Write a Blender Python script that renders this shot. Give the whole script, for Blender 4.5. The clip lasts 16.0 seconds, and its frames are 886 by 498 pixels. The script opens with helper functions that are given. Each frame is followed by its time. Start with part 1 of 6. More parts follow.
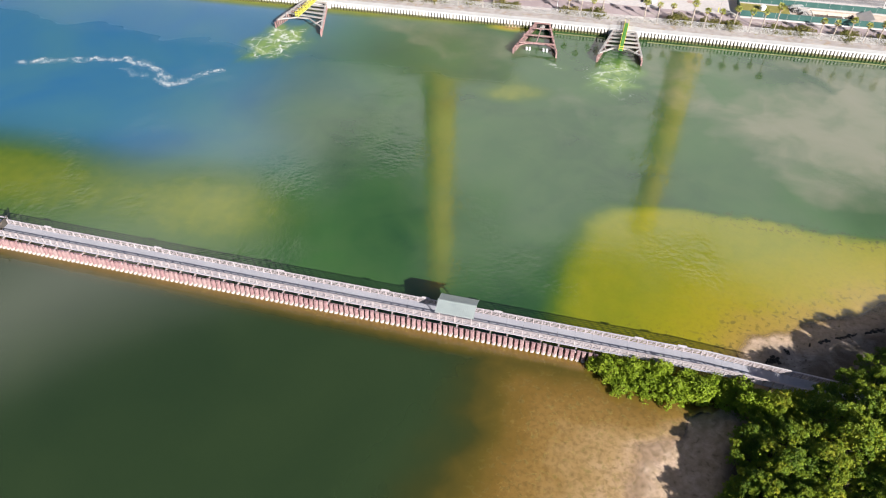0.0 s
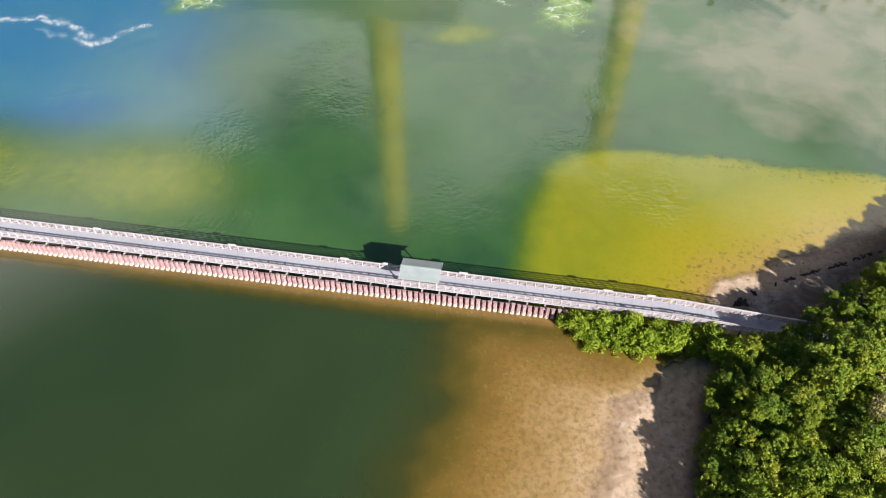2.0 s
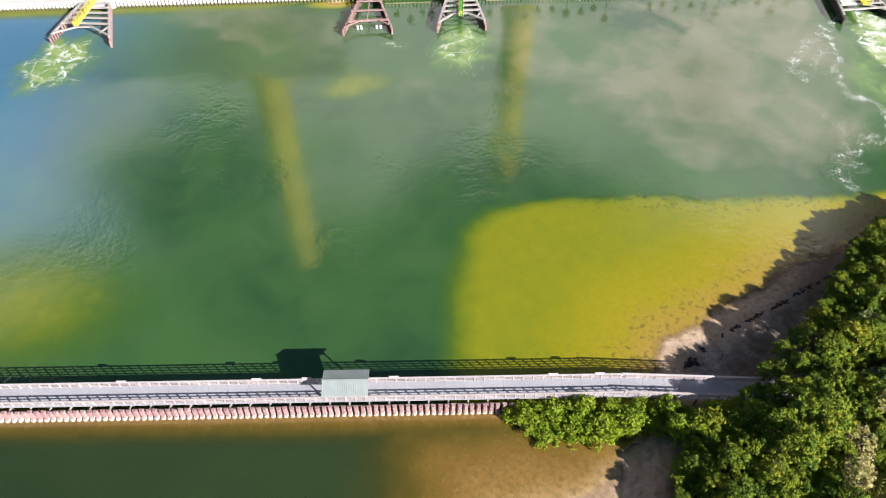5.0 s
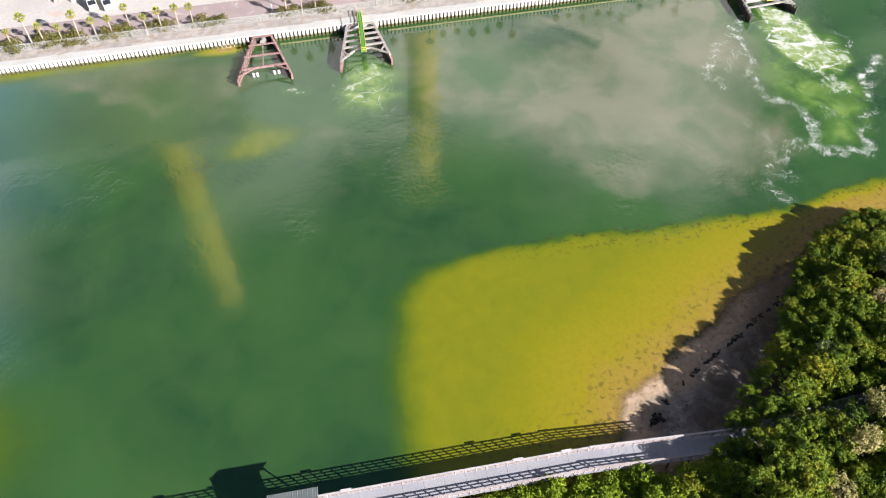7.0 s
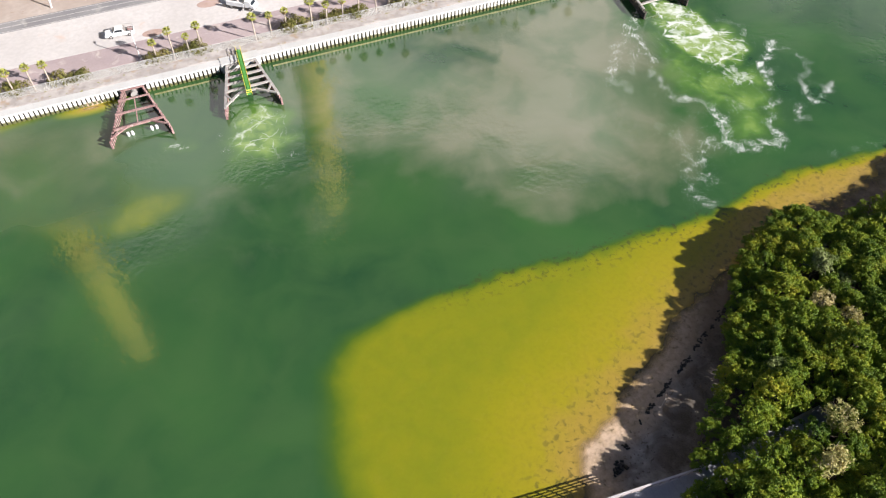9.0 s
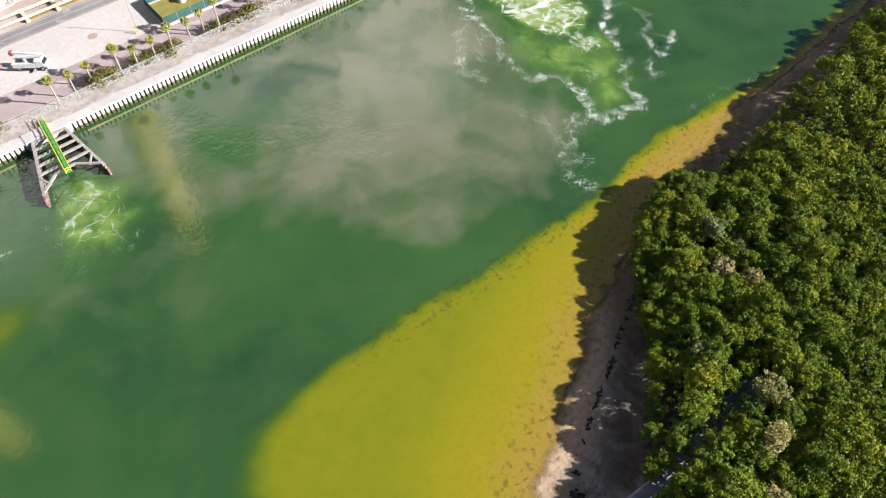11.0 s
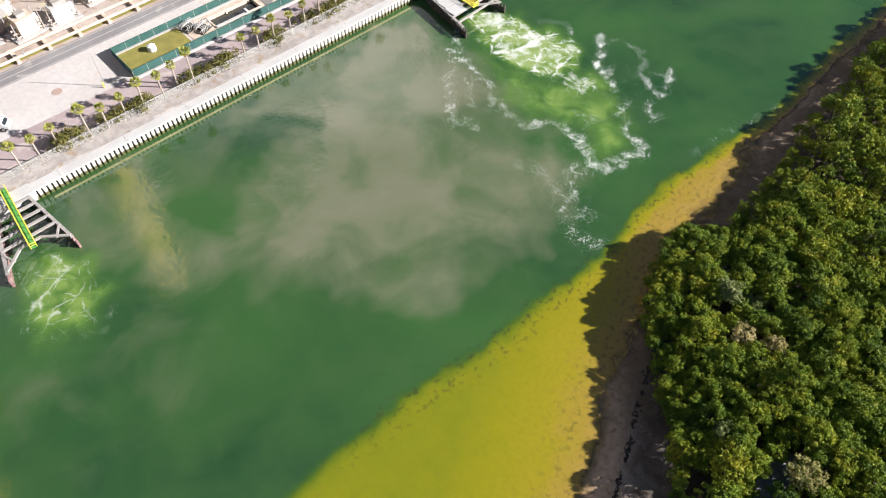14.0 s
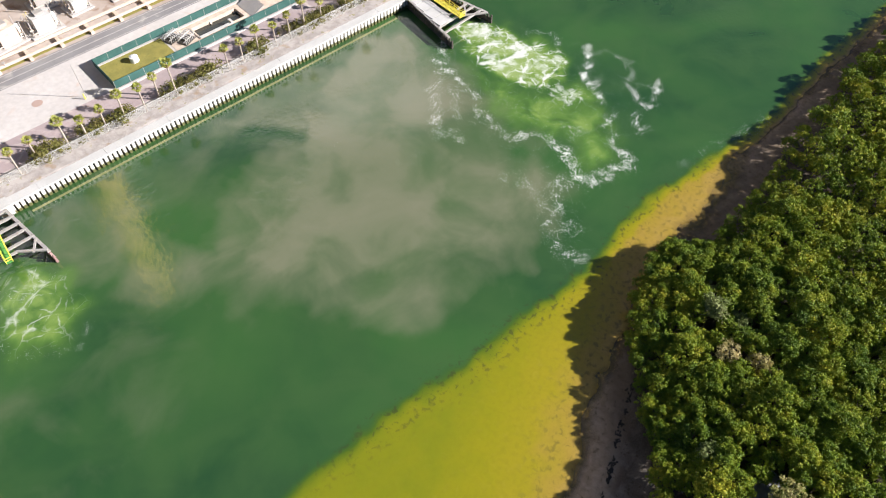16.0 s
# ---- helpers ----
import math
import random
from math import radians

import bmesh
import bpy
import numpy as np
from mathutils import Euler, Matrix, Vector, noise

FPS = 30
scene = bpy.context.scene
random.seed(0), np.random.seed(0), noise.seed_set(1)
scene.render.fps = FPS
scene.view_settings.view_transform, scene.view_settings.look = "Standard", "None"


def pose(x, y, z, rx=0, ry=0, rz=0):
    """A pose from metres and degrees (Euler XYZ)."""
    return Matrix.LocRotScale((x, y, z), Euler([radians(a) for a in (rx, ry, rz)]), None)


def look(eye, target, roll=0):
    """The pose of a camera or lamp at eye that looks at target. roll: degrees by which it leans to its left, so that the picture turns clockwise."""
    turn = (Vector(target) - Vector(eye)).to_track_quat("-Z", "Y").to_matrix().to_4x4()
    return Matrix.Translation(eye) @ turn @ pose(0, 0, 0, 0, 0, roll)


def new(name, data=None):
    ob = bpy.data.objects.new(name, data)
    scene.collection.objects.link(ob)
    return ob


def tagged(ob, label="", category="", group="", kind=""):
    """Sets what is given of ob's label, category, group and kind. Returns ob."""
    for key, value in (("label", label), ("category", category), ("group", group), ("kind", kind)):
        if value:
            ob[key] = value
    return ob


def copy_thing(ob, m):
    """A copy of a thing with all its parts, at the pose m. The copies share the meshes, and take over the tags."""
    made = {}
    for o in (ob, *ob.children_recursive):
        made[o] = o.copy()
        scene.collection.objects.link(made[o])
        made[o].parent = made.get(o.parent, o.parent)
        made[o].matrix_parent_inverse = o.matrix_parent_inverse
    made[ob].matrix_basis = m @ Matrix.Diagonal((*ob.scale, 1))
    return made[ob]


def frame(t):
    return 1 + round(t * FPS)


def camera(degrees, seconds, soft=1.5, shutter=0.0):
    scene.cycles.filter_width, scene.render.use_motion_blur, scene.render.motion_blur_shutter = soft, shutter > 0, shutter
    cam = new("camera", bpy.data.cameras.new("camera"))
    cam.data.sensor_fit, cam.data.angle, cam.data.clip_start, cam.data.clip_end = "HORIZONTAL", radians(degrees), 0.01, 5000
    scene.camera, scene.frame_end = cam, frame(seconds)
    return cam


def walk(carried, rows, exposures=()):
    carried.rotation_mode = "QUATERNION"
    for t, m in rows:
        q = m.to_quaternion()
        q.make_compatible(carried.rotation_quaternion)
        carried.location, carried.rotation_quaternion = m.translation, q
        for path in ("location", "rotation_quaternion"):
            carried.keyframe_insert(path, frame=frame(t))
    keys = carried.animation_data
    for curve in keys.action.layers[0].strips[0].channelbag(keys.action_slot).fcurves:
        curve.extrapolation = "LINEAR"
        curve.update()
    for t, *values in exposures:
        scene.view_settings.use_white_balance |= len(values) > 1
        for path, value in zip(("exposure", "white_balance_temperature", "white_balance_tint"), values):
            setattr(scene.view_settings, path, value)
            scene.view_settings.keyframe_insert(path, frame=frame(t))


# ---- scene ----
cam = camera(63.0, 16.0, 1.15)
PATH = [
    (0, (20.461, -72.836, 90.262), (20.09, -71.435, 88.884), 0.1),
    (0.5, (19.967, -71.481, 90.269), (19.617, -70.158, 88.811), 0.0),
    (1, (19.587, -70.21, 90.128), (19.251, -68.941, 88.619), -0.0),
    (1.5, (18.876, -68.701, 90.121), (18.598, -67.416, 88.614), 0.0),
    (2, (18.119, -66.739, 90.151), (17.898, -65.441, 88.646), -0.0),
    (2.5, (17.456, -64.436, 90.248), (17.279, -63.13, 88.744), 0.0),
    (3, (17.06, -62.282, 89.917), (16.922, -60.962, 88.42), -0.0),
    (3.5, (16.529, -59.584, 89.821), (16.434, -58.257, 88.328), -0.0),
    (4, (16.148, -56.535, 89.827), (16.096, -55.206, 88.333), -0.0),
    (4.2, (15.949, -55.039, 89.885), (15.916, -53.712, 88.389), -0.0),
    (6.3, (15.454, -38.073, 91.766), (15.564, -36.789, 90.236), 0.1),
    (6.5, (15.427, -36.631, 91.872), (15.568, -35.351, 90.341), 0.0),
    (7, (15.394, -32.846, 92.004), (15.612, -31.58, 90.471), 0.0),
    (7.5, (15.589, -29.211, 91.706), (15.882, -27.957, 90.176), 0.0),
    (8, (16.322, -25.56, 91.518), (16.68, -24.324, 89.987), -0.2),
    (8.2, (16.438, -24.59, 90.758), (16.825, -23.351, 89.236), -0.0),
    (10.3, (20.484, -9.847, 91.716), (21.009, -8.789, 90.101), 0.0),
    (10.5, (20.992, -8.339, 91.932), (21.555, -7.306, 90.315), -0.0),
    (11, (22.083, -5.514, 91.264), (22.791, -4.56, 89.656), -0.2),
    (11.5, (23.47, -2.147, 91.096), (24.223, -1.223, 89.49), -0.1),
    (12, (24.965, 0.634, 91.148), (25.719, 1.561, 89.544), -0.1),
    (12.5, (25.937, 2.554, 91.087), (26.691, 3.484, 89.485), -0.0),
    (13, (26.508, 4.096, 91.161), (27.262, 5.025, 89.559), -0.0),
    (13.5, (27.009, 5.128, 91.098), (27.764, 6.058, 89.496), 0.0),
    (14, (27.502, 5.778, 91.025), (28.259, 6.708, 89.425), 0.0),
    (14.5, (28.074, 6.141, 90.921), (28.835, 7.073, 89.323), 0.0),
    (15, (28.891, 6.207, 90.883), (29.653, 7.141, 89.287), 0.0),
    (15.5, (29.743, 6.329, 90.997), (30.507, 7.26, 89.4), 0.1),
    (16, (30.805, 5.829, 90.659), (31.572, 6.766, 89.067), 0.1),
]
walk(cam, [(t, look(eye, target, roll)) for t, eye, target, roll in PATH], exposures=((0, 1.12), (1, 1.27), (4, 1.32), (8, 1.2), (16, 1.19)))

# ---- world, sun ----
SUN_AZ = radians(132.9)      # clockwise from +y
SUN_EL = radians(26.4)
world = bpy.data.worlds.new("sky")
scene.world = world
world.use_nodes = True
wn, wl = world.node_tree.nodes, world.node_tree.links
wn.clear()
w_out, w_bg = wn.new("ShaderNodeOutputWorld"), wn.new("ShaderNodeBackground")
w_sky = wn.new("ShaderNodeTexSky")
w_sky.sky_type, w_sky.sun_disc, w_sky.sun_elevation, w_sky.sun_rotation = "NISHITA", False, SUN_EL, SUN_AZ
w_geo, w_map = wn.new("ShaderNodeTexCoord"), wn.new("ShaderNodeMapping")
w_map.inputs["Scale"].default_value = (2.3, 2.3, 4.2)
w_map.inputs["Location"].default_value = (0.35, 0.1, 0.2)
w_noise = wn.new("ShaderNodeTexNoise")
w_noise.inputs["Scale"].default_value, w_noise.inputs["Detail"].default_value = 1.6, 6.0
w_ramp = wn.new("ShaderNodeValToRGB")
w_ramp.color_ramp.elements[0].position, w_ramp.color_ramp.elements[1].position = 0.40, 0.56
w_mix = wn.new("ShaderNodeMix")
w_mix.data_type = "RGBA"
w_mix.inputs["B"].default_value = (25.0, 23.8, 24.4, 1)
w_sky.ozone_density = 8.0
w_bg.inputs["Strength"].default_value = 0.025
wl.new(w_geo.outputs["Generated"], w_map.inputs["Vector"])
wl.new(w_map.outputs["Vector"], w_noise.inputs["Vector"])
w_dir, w_add = wn.new("ShaderNodeVectorMath"), wn.new("ShaderNodeMath")   # the cloud bank thickens to the north-east
w_dir.operation, w_add.operation = "DOT_PRODUCT", "MULTIPLY_ADD"
w_dir.inputs[1].default_value = (-0.5, 1.0, -1.0)
w_add.inputs[1].default_value = 0.50
wl.new(w_geo.outputs["Generated"], w_dir.inputs[0])
wl.new(w_dir.outputs["Value"], w_add.inputs[0])
wl.new(w_noise.outputs["Fac"], w_add.inputs[2])
wl.new(w_add.outputs["Value"], w_ramp.inputs["Fac"])
cover = w_ramp.outputs["Color"]
for along, lo, hi in (((-0.05, 0.0, 1.0), 0.75, 0.67), ((0.35, 0.0, 1.0), 0.30, 0.42)):     # open sky overhead, and low in the north-west
    w_dot, w_cut, w_mul = wn.new("ShaderNodeVectorMath"), wn.new("ShaderNodeMapRange"), wn.new("ShaderNodeMath")
    w_dot.operation, w_mul.operation = "DOT_PRODUCT", "MULTIPLY"
    w_dot.inputs[1].default_value = along
    w_cut.inputs["From Min"].default_value, w_cut.inputs["From Max"].default_value = lo, hi
    wl.new(w_geo.outputs["Generated"], w_dot.inputs[0])
    wl.new(w_dot.outputs["Value"], w_cut.inputs["Value"])
    wl.new(w_cut.outputs["Result"], w_mul.inputs[0])
    wl.new(cover, w_mul.inputs[1])
    cover = w_mul.outputs["Value"]
wl.new(cover, w_mix.inputs["Factor"])
wl.new(w_sky.outputs["Color"], w_mix.inputs["A"])
wl.new(w_mix.outputs["Result"], w_bg.inputs["Color"])
wl.new(w_bg.outputs["Background"], w_out.inputs["Surface"])
sun = new("sun", bpy.data.lights.new("sun", "SUN"))
sun.data.energy, sun.data.angle, sun.data.color = 5.0, radians(0.5), (1.0, 0.955, 0.92)
sun.matrix_world = look((80 * math.sin(SUN_AZ), 80 * math.cos(SUN_AZ), 80 * math.tan(SUN_EL)), (0, 0, 0))


# ---- materials ----
def mix_rgb(nt, fac, a, b):
    n = nt.nodes.new("ShaderNodeMix")
    n.data_type = "RGBA"
    for key, v in (("Factor", fac), ("A", a), ("B", b)):
        if isinstance(v, (tuple, list)):
            n.inputs[key].default_value = (*v, 1)[:4]
        elif isinstance(v, (int, float)):
            n.inputs[key].default_value = v
        else:
            nt.links.new(v, n.inputs[key])
    return n.outputs["Result"]


def noise_of(nt, vec, scale, detail=4.0, lo=0.35, hi=0.65, distort=0.0):
    n, r = nt.nodes.new("ShaderNodeTexNoise"), nt.nodes.new("ShaderNodeMapRange")
    n.inputs["Scale"].default_value, n.inputs["Detail"].default_value, n.inputs["Distortion"].default_value = scale, detail, distort
    r.inputs["From Min"].default_value, r.inputs["From Max"].default_value = lo, hi
    nt.links.new(vec, n.inputs["Vector"])
    nt.links.new(n.outputs["Fac"], r.inputs["Value"])
    return r.outputs["Result"]


def maths(nt, op, a, b=0.0, clamp=False):
    n = nt.nodes.new("ShaderNodeMath")
    n.operation, n.use_clamp = op, clamp
    for k, v in enumerate((a, b)):
        if isinstance(v, (int, float)):
            n.inputs[k].default_value = v
        else:
            nt.links.new(v, n.inputs[k])
    return n.outputs[0]


def attr(nt, name):
    n = nt.nodes.new("ShaderNodeAttribute")
    n.attribute_name = name
    return n.outputs["Fac"]


def fresh(name):
    m = bpy.data.materials.new(name)
    m.use_nodes = True
    return m, m.node_tree, m.node_tree.nodes["Principled BSDF"]


def bump(nt, bsdf, height, strength, distance):
    b = nt.nodes.new("ShaderNodeBump")
    b.inputs["Strength"].default_value, b.inputs["Distance"].default_value = strength, distance
    nt.links.new(height, b.inputs["Height"])
    nt.links.new(b.outputs["Normal"], bsdf.inputs["Normal"])


def surface(name, a, b, big=0.25, fine=6.0, rough=0.8, metal=0.0, relief=0.3, stain=None, stain_lo=0.58, shade=0.0):
    """Two colours mixed at a large and a fine scale, a stain of its own, relief; shade: how far single pieces differ."""
    m, nt, p = fresh(name)
    pos = nt.nodes.new("ShaderNodeNewGeometry").outputs["Position"]
    f = noise_of(nt, pos, big, 5.0)
    g = noise_of(nt, pos, fine, 6.0, 0.3, 0.7)
    col = mix_rgb(nt, f, a, b)
    col = mix_rgb(nt, maths(nt, "MULTIPLY", g, 0.45), col, tuple(0.72 * (x + y) / 2 for x, y in zip(a, b)))
    if stain:
        col = mix_rgb(nt, noise_of(nt, pos, big * 2.7, 7.0, stain_lo, stain_lo + 0.12, 0.6), col, stain)
    if shade:
        rnd = nt.nodes.new("ShaderNodeObjectInfo").outputs["Random"]
        hsv = nt.nodes.new("ShaderNodeHueSaturation")
        nt.links.new(maths(nt, "ADD", maths(nt, "MULTIPLY", rnd, 2 * shade), 1 - shade), hsv.inputs["Value"])
        nt.links.new(col, hsv.inputs["Color"])
        col = hsv.outputs["Color"]
    nt.links.new(col, p.inputs["Base Color"])
    p.inputs["Roughness"].default_value, p.inputs["Metallic"].default_value = rough, metal
    if relief:
        bump(nt, p, g, relief, 0.04)
    return m


def leaf_mat(name, colours, rnd_obj=0.42, sss=0.22):
    """Leaves: each differs a little, each tree differs more."""
    m, nt, p = fresh(name)
    geo = nt.nodes.new("ShaderNodeNewGeometry")
    ramp = nt.nodes.new("ShaderNodeValToRGB")
    els = ramp.color_ramp.elements
    while len(els) < len(colours):
        els.new(0.5)
    for k, c in enumerate(colours):
        els[k].position, els[k].color = k / (len(colours) - 1), (*c, 1)
    info = nt.nodes.new("ShaderNodeObjectInfo").outputs["Random"]
    tuft = noise_of(nt, geo.outputs["Position"], 0.75, 2.0, 0.3, 0.7)
    own = maths(nt, "ADD", maths(nt, "MULTIPLY", geo.outputs["Random Per Island"], 0.42), maths(nt, "MULTIPLY", tuft, 0.58))
    v = maths(nt, "ADD", maths(nt, "MULTIPLY", info, rnd_obj), maths(nt, "MULTIPLY", own, 1 - rnd_obj))
    v = maths(nt, "ADD", v, maths(nt, "MULTIPLY", maths(nt, "SUBTRACT", noise_of(nt, geo.outputs["Position"], 0.16, 3.0), 0.5), 0.35), True)
    nt.links.new(v, ramp.inputs["Fac"])
    nt.links.new(ramp.outputs["Color"], p.inputs["Base Color"])
    p.inputs["Roughness"].default_value, p.inputs["Specular IOR Level"].default_value = 0.55, 0.2
    t, mx = nt.nodes.new("ShaderNodeBsdfTranslucent"), nt.nodes.new("ShaderNodeMixShader")
    nt.links.new(ramp.outputs["Color"], t.inputs["Color"])
    mx.inputs["Fac"].default_value = sss
    nt.links.new(p.outputs["BSDF"], mx.inputs[1])
    nt.links.new(t.outputs["BSDF"], mx.inputs[2])
    nt.links.new(mx.outputs["Shader"], nt.nodes["Material Output"].inputs["Surface"])
    return m


M_DECK = surface("deck_boards", (0.315, 0.315, 0.355), (0.375, 0.375, 0.41), 0.15, 3.0, 0.75, 0, 0.2)
M_RAIL = surface("weathered_rail_wood", (0.40, 0.34, 0.34), (0.50, 0.44, 0.44), 0.5, 5.0, 0.85, 0, 0.3, shade=0.08)
M_CAPRAIL = surface("pale_cap_rail", (0.46, 0.42, 0.43), (0.55, 0.51, 0.52), 0.5, 5.0, 0.7, 0, 0.2)
M_ROOF = surface("ribbed_metal_roof", (0.30, 0.345, 0.34), (0.36, 0.40, 0.39), 0.6, 8.0, 0.5, 0.1, 0.05)
M_STEEL_RUST = surface("rusty_steel", (0.24, 0.125, 0.12), (0.38, 0.245, 0.23), 0.8, 7.0, 0.9, 0.1, 0.5, (0.48, 0.37, 0.345), shade=0.12)
M_STEEL_GREY = surface("pale_galvanised_steel", (0.36, 0.335, 0.32), (0.46, 0.43, 0.41), 0.7, 6.0, 0.6, 0.2, 0.3, (0.36, 0.27, 0.22), 0.6)
M_GALV = surface("bright_galvanised_tube", (0.60, 0.59, 0.58), (0.68, 0.67, 0.66), 1.0, 6.0, 0.5, 0.2, 0.1)
M_FENCE = surface("dull_fence_tube", (0.42, 0.41, 0.40), (0.52, 0.51, 0.50), 1.0, 6.0, 0.6, 0.2, 0.1)
M_DARK_STEEL = surface("dark_sheet_steel", (0.05, 0.045, 0.04), (0.10, 0.085, 0.07), 0.8, 5.0, 0.75, 0.2, 0.4, (0.22, 0.17, 0.13))
M_CONCRETE = surface("sunlit_concrete", (0.44, 0.41, 0.40), (0.52, 0.49, 0.475), 0.2, 3.0, 0.85, 0, 0.25, (0.52, 0.47, 0.43), 0.62)
M_CAP = surface("white_concrete_cap", (0.50, 0.49, 0.48), (0.58, 0.57, 0.56), 0.3, 4.0, 0.8, 0, 0.2, (0.6, 0.55, 0.5), 0.64)
M_PAVING = surface("mauve_paving", (0.34, 0.27, 0.275), (0.42, 0.34, 0.34), 0.12, 2.5, 0.9, 0, 0.2, (0.50, 0.43, 0.40), 0.58)
M_LOT = surface("pale_limerock", (0.50, 0.465, 0.45), (0.58, 0.545, 0.53), 0.07, 1.2, 0.95, 0, 0.3, (0.52, 0.40, 0.34), 0.63)
M_ROAD = surface("worn_asphalt", (0.20, 0.19, 0.20), (0.29, 0.28, 0.28), 0.12, 3.0, 0.9, 0, 0.3, (0.38, 0.36, 0.34), 0.6)
M_YARD = surface("tan_plant_yard", (0.36, 0.29, 0.25), (0.48, 0.41, 0.37), 0.10, 1.0, 0.95, 0, 0.3, (0.26, 0.17, 0.12), 0.60)
M_CLAY = surface("red_clay", (0.38, 0.26, 0.22), (0.46, 0.34, 0.30), 0.6, 4.0, 0.95, 0, 0.2)
M_HOUSING = surface("off_white_cladding", (0.50, 0.49, 0.48), (0.60, 0.59, 0.58), 0.4, 4.0, 0.5, 0, 0.05, (0.42, 0.36, 0.31), 0.62)
M_PALE = surface("white_kerb_paint", (0.58, 0.56, 0.54), (0.66, 0.64, 0.62), 0.4, 4.0, 0.8, 0, 0.2)
M_TURF = surface("dry_turf", (0.21, 0.19, 0.045), (0.29, 0.25, 0.06), 0.5, 5.0, 0.95, 0, 0.5, (0.15, 0.16, 0.04), 0.6)
M_SCREEN = surface("green_privacy_screen", (0.025, 0.085, 0.075), (0.045, 0.125, 0.11), 0.4, 3.0, 0.8, 0, 0.1)
M_WHITE = surface("white_paint", (0.74, 0.74, 0.74), (0.80, 0.80, 0.80), 1.0, 6.0, 0.35, 0, 0.02)
M_YELLOW = surface("yellow_paint", (0.72, 0.62, 0.06), (0.80, 0.70, 0.12), 1.0, 6.0, 0.5, 0, 0.05)
M_GREEN = surface("green_grating", (0.07, 0.30, 0.06), (0.12, 0.38, 0.09), 1.0, 9.0, 0.6, 0, 0.3)
M_LIME = surface("lime_grating", (0.42, 0.46, 0.12), (0.52, 0.56, 0.2), 1.0, 9.0, 0.6, 0, 0.3)
M_TAN = surface("tan_pipe_paint", (0.56, 0.44, 0.35), (0.68, 0.57, 0.48), 0.8, 5.0, 0.7, 0, 0.2, (0.40, 0.28, 0.2), 0.6)
M_TEAL = surface("faded_teal_paint", (0.25, 0.45, 0.42), (0.36, 0.56, 0.52), 0.8, 5.0, 0.6, 0, 0.1)
M_BLACK = surface("black_rubber", (0.015, 0.015, 0.016), (0.03, 0.03, 0.03), 2.0, 9.0, 0.7, 0, 0.1)
M_WINDOW = surface("dark_vehicle_glass", (0.02, 0.025, 0.03), (0.03, 0.035, 0.04), 1.0, 4.0, 0.08, 0, 0.0)
M_BARK = surface("grey_bark", (0.13, 0.10, 0.075), (0.22, 0.18, 0.14), 2.0, 9.0, 0.95, 0, 0.6)
M_PALMBARK = surface("pale_palm_trunk", (0.34, 0.28, 0.23), (0.46, 0.39, 0.33), 2.0, 9.0, 0.95, 0, 0.6)
M_DEBRIS = surface("black_seaweed_wrack", (0.02, 0.017, 0.014), (0.05, 0.04, 0.03), 2.0, 9.0, 0.95, 0, 0.6)
M_POOL = surface("dark_pit_water", (0.015, 0.02, 0.02), (0.03, 0.035, 0.03), 0.5, 2.0, 0.08, 0, 0.0)
M_RED = surface("faded_red_paint", (0.30, 0.08, 0.07), (0.40, 0.14, 0.12), 1.0, 5.0, 0.6, 0, 0.1)
M_STACK = surface("buff_stack_concrete", (0.62, 0.44, 0.07), (0.70, 0.51, 0.11), 0.05, 0.6, 0.85, 0, 0.1)
M_PLANT = surface("plant_cladding", (0.30, 0.27, 0.25), (0.40, 0.35, 0.32), 0.03, 0.5, 0.8, 0, 0.1)
M_LEAF = leaf_mat("mangrove_leaves", [(0.040, 0.086, 0.012), (0.106, 0.172, 0.014), (0.205, 0.258, 0.018), (0.41, 0.375, 0.034)], 0.24, 0.11)
M_LEAF_BRIGHT = leaf_mat("young_mangrove_leaves", [(0.14, 0.21, 0.012), (0.21, 0.29, 0.018), (0.30, 0.36, 0.03)], 0.3)
M_LEAF_GREY = leaf_mat("silvery_leaves", [(0.10, 0.15, 0.035), (0.20, 0.245, 0.08), (0.34, 0.35, 0.16)], 0.3)
M_LEAF_DRY = leaf_mat("dry_leaves", [(0.16, 0.20, 0.04), (0.40, 0.36, 0.14), (0.52, 0.43, 0.22)], 0.2)
M_SHRUB = leaf_mat("shrub_leaves", [(0.09, 0.10, 0.025), (0.16, 0.15, 0.04), (0.24, 0.19, 0.08)], 0.3)
M_FROND = leaf_mat("palm_fronds", [(0.27, 0.30, 0.06), (0.38, 0.39, 0.10), (0.48, 0.45, 0.18)], 0.3, 0.35)
M_FROND_DRY = leaf_mat("dead_fronds", [(0.28, 0.2, 0.1), (0.38, 0.28, 0.15)], 0.4)


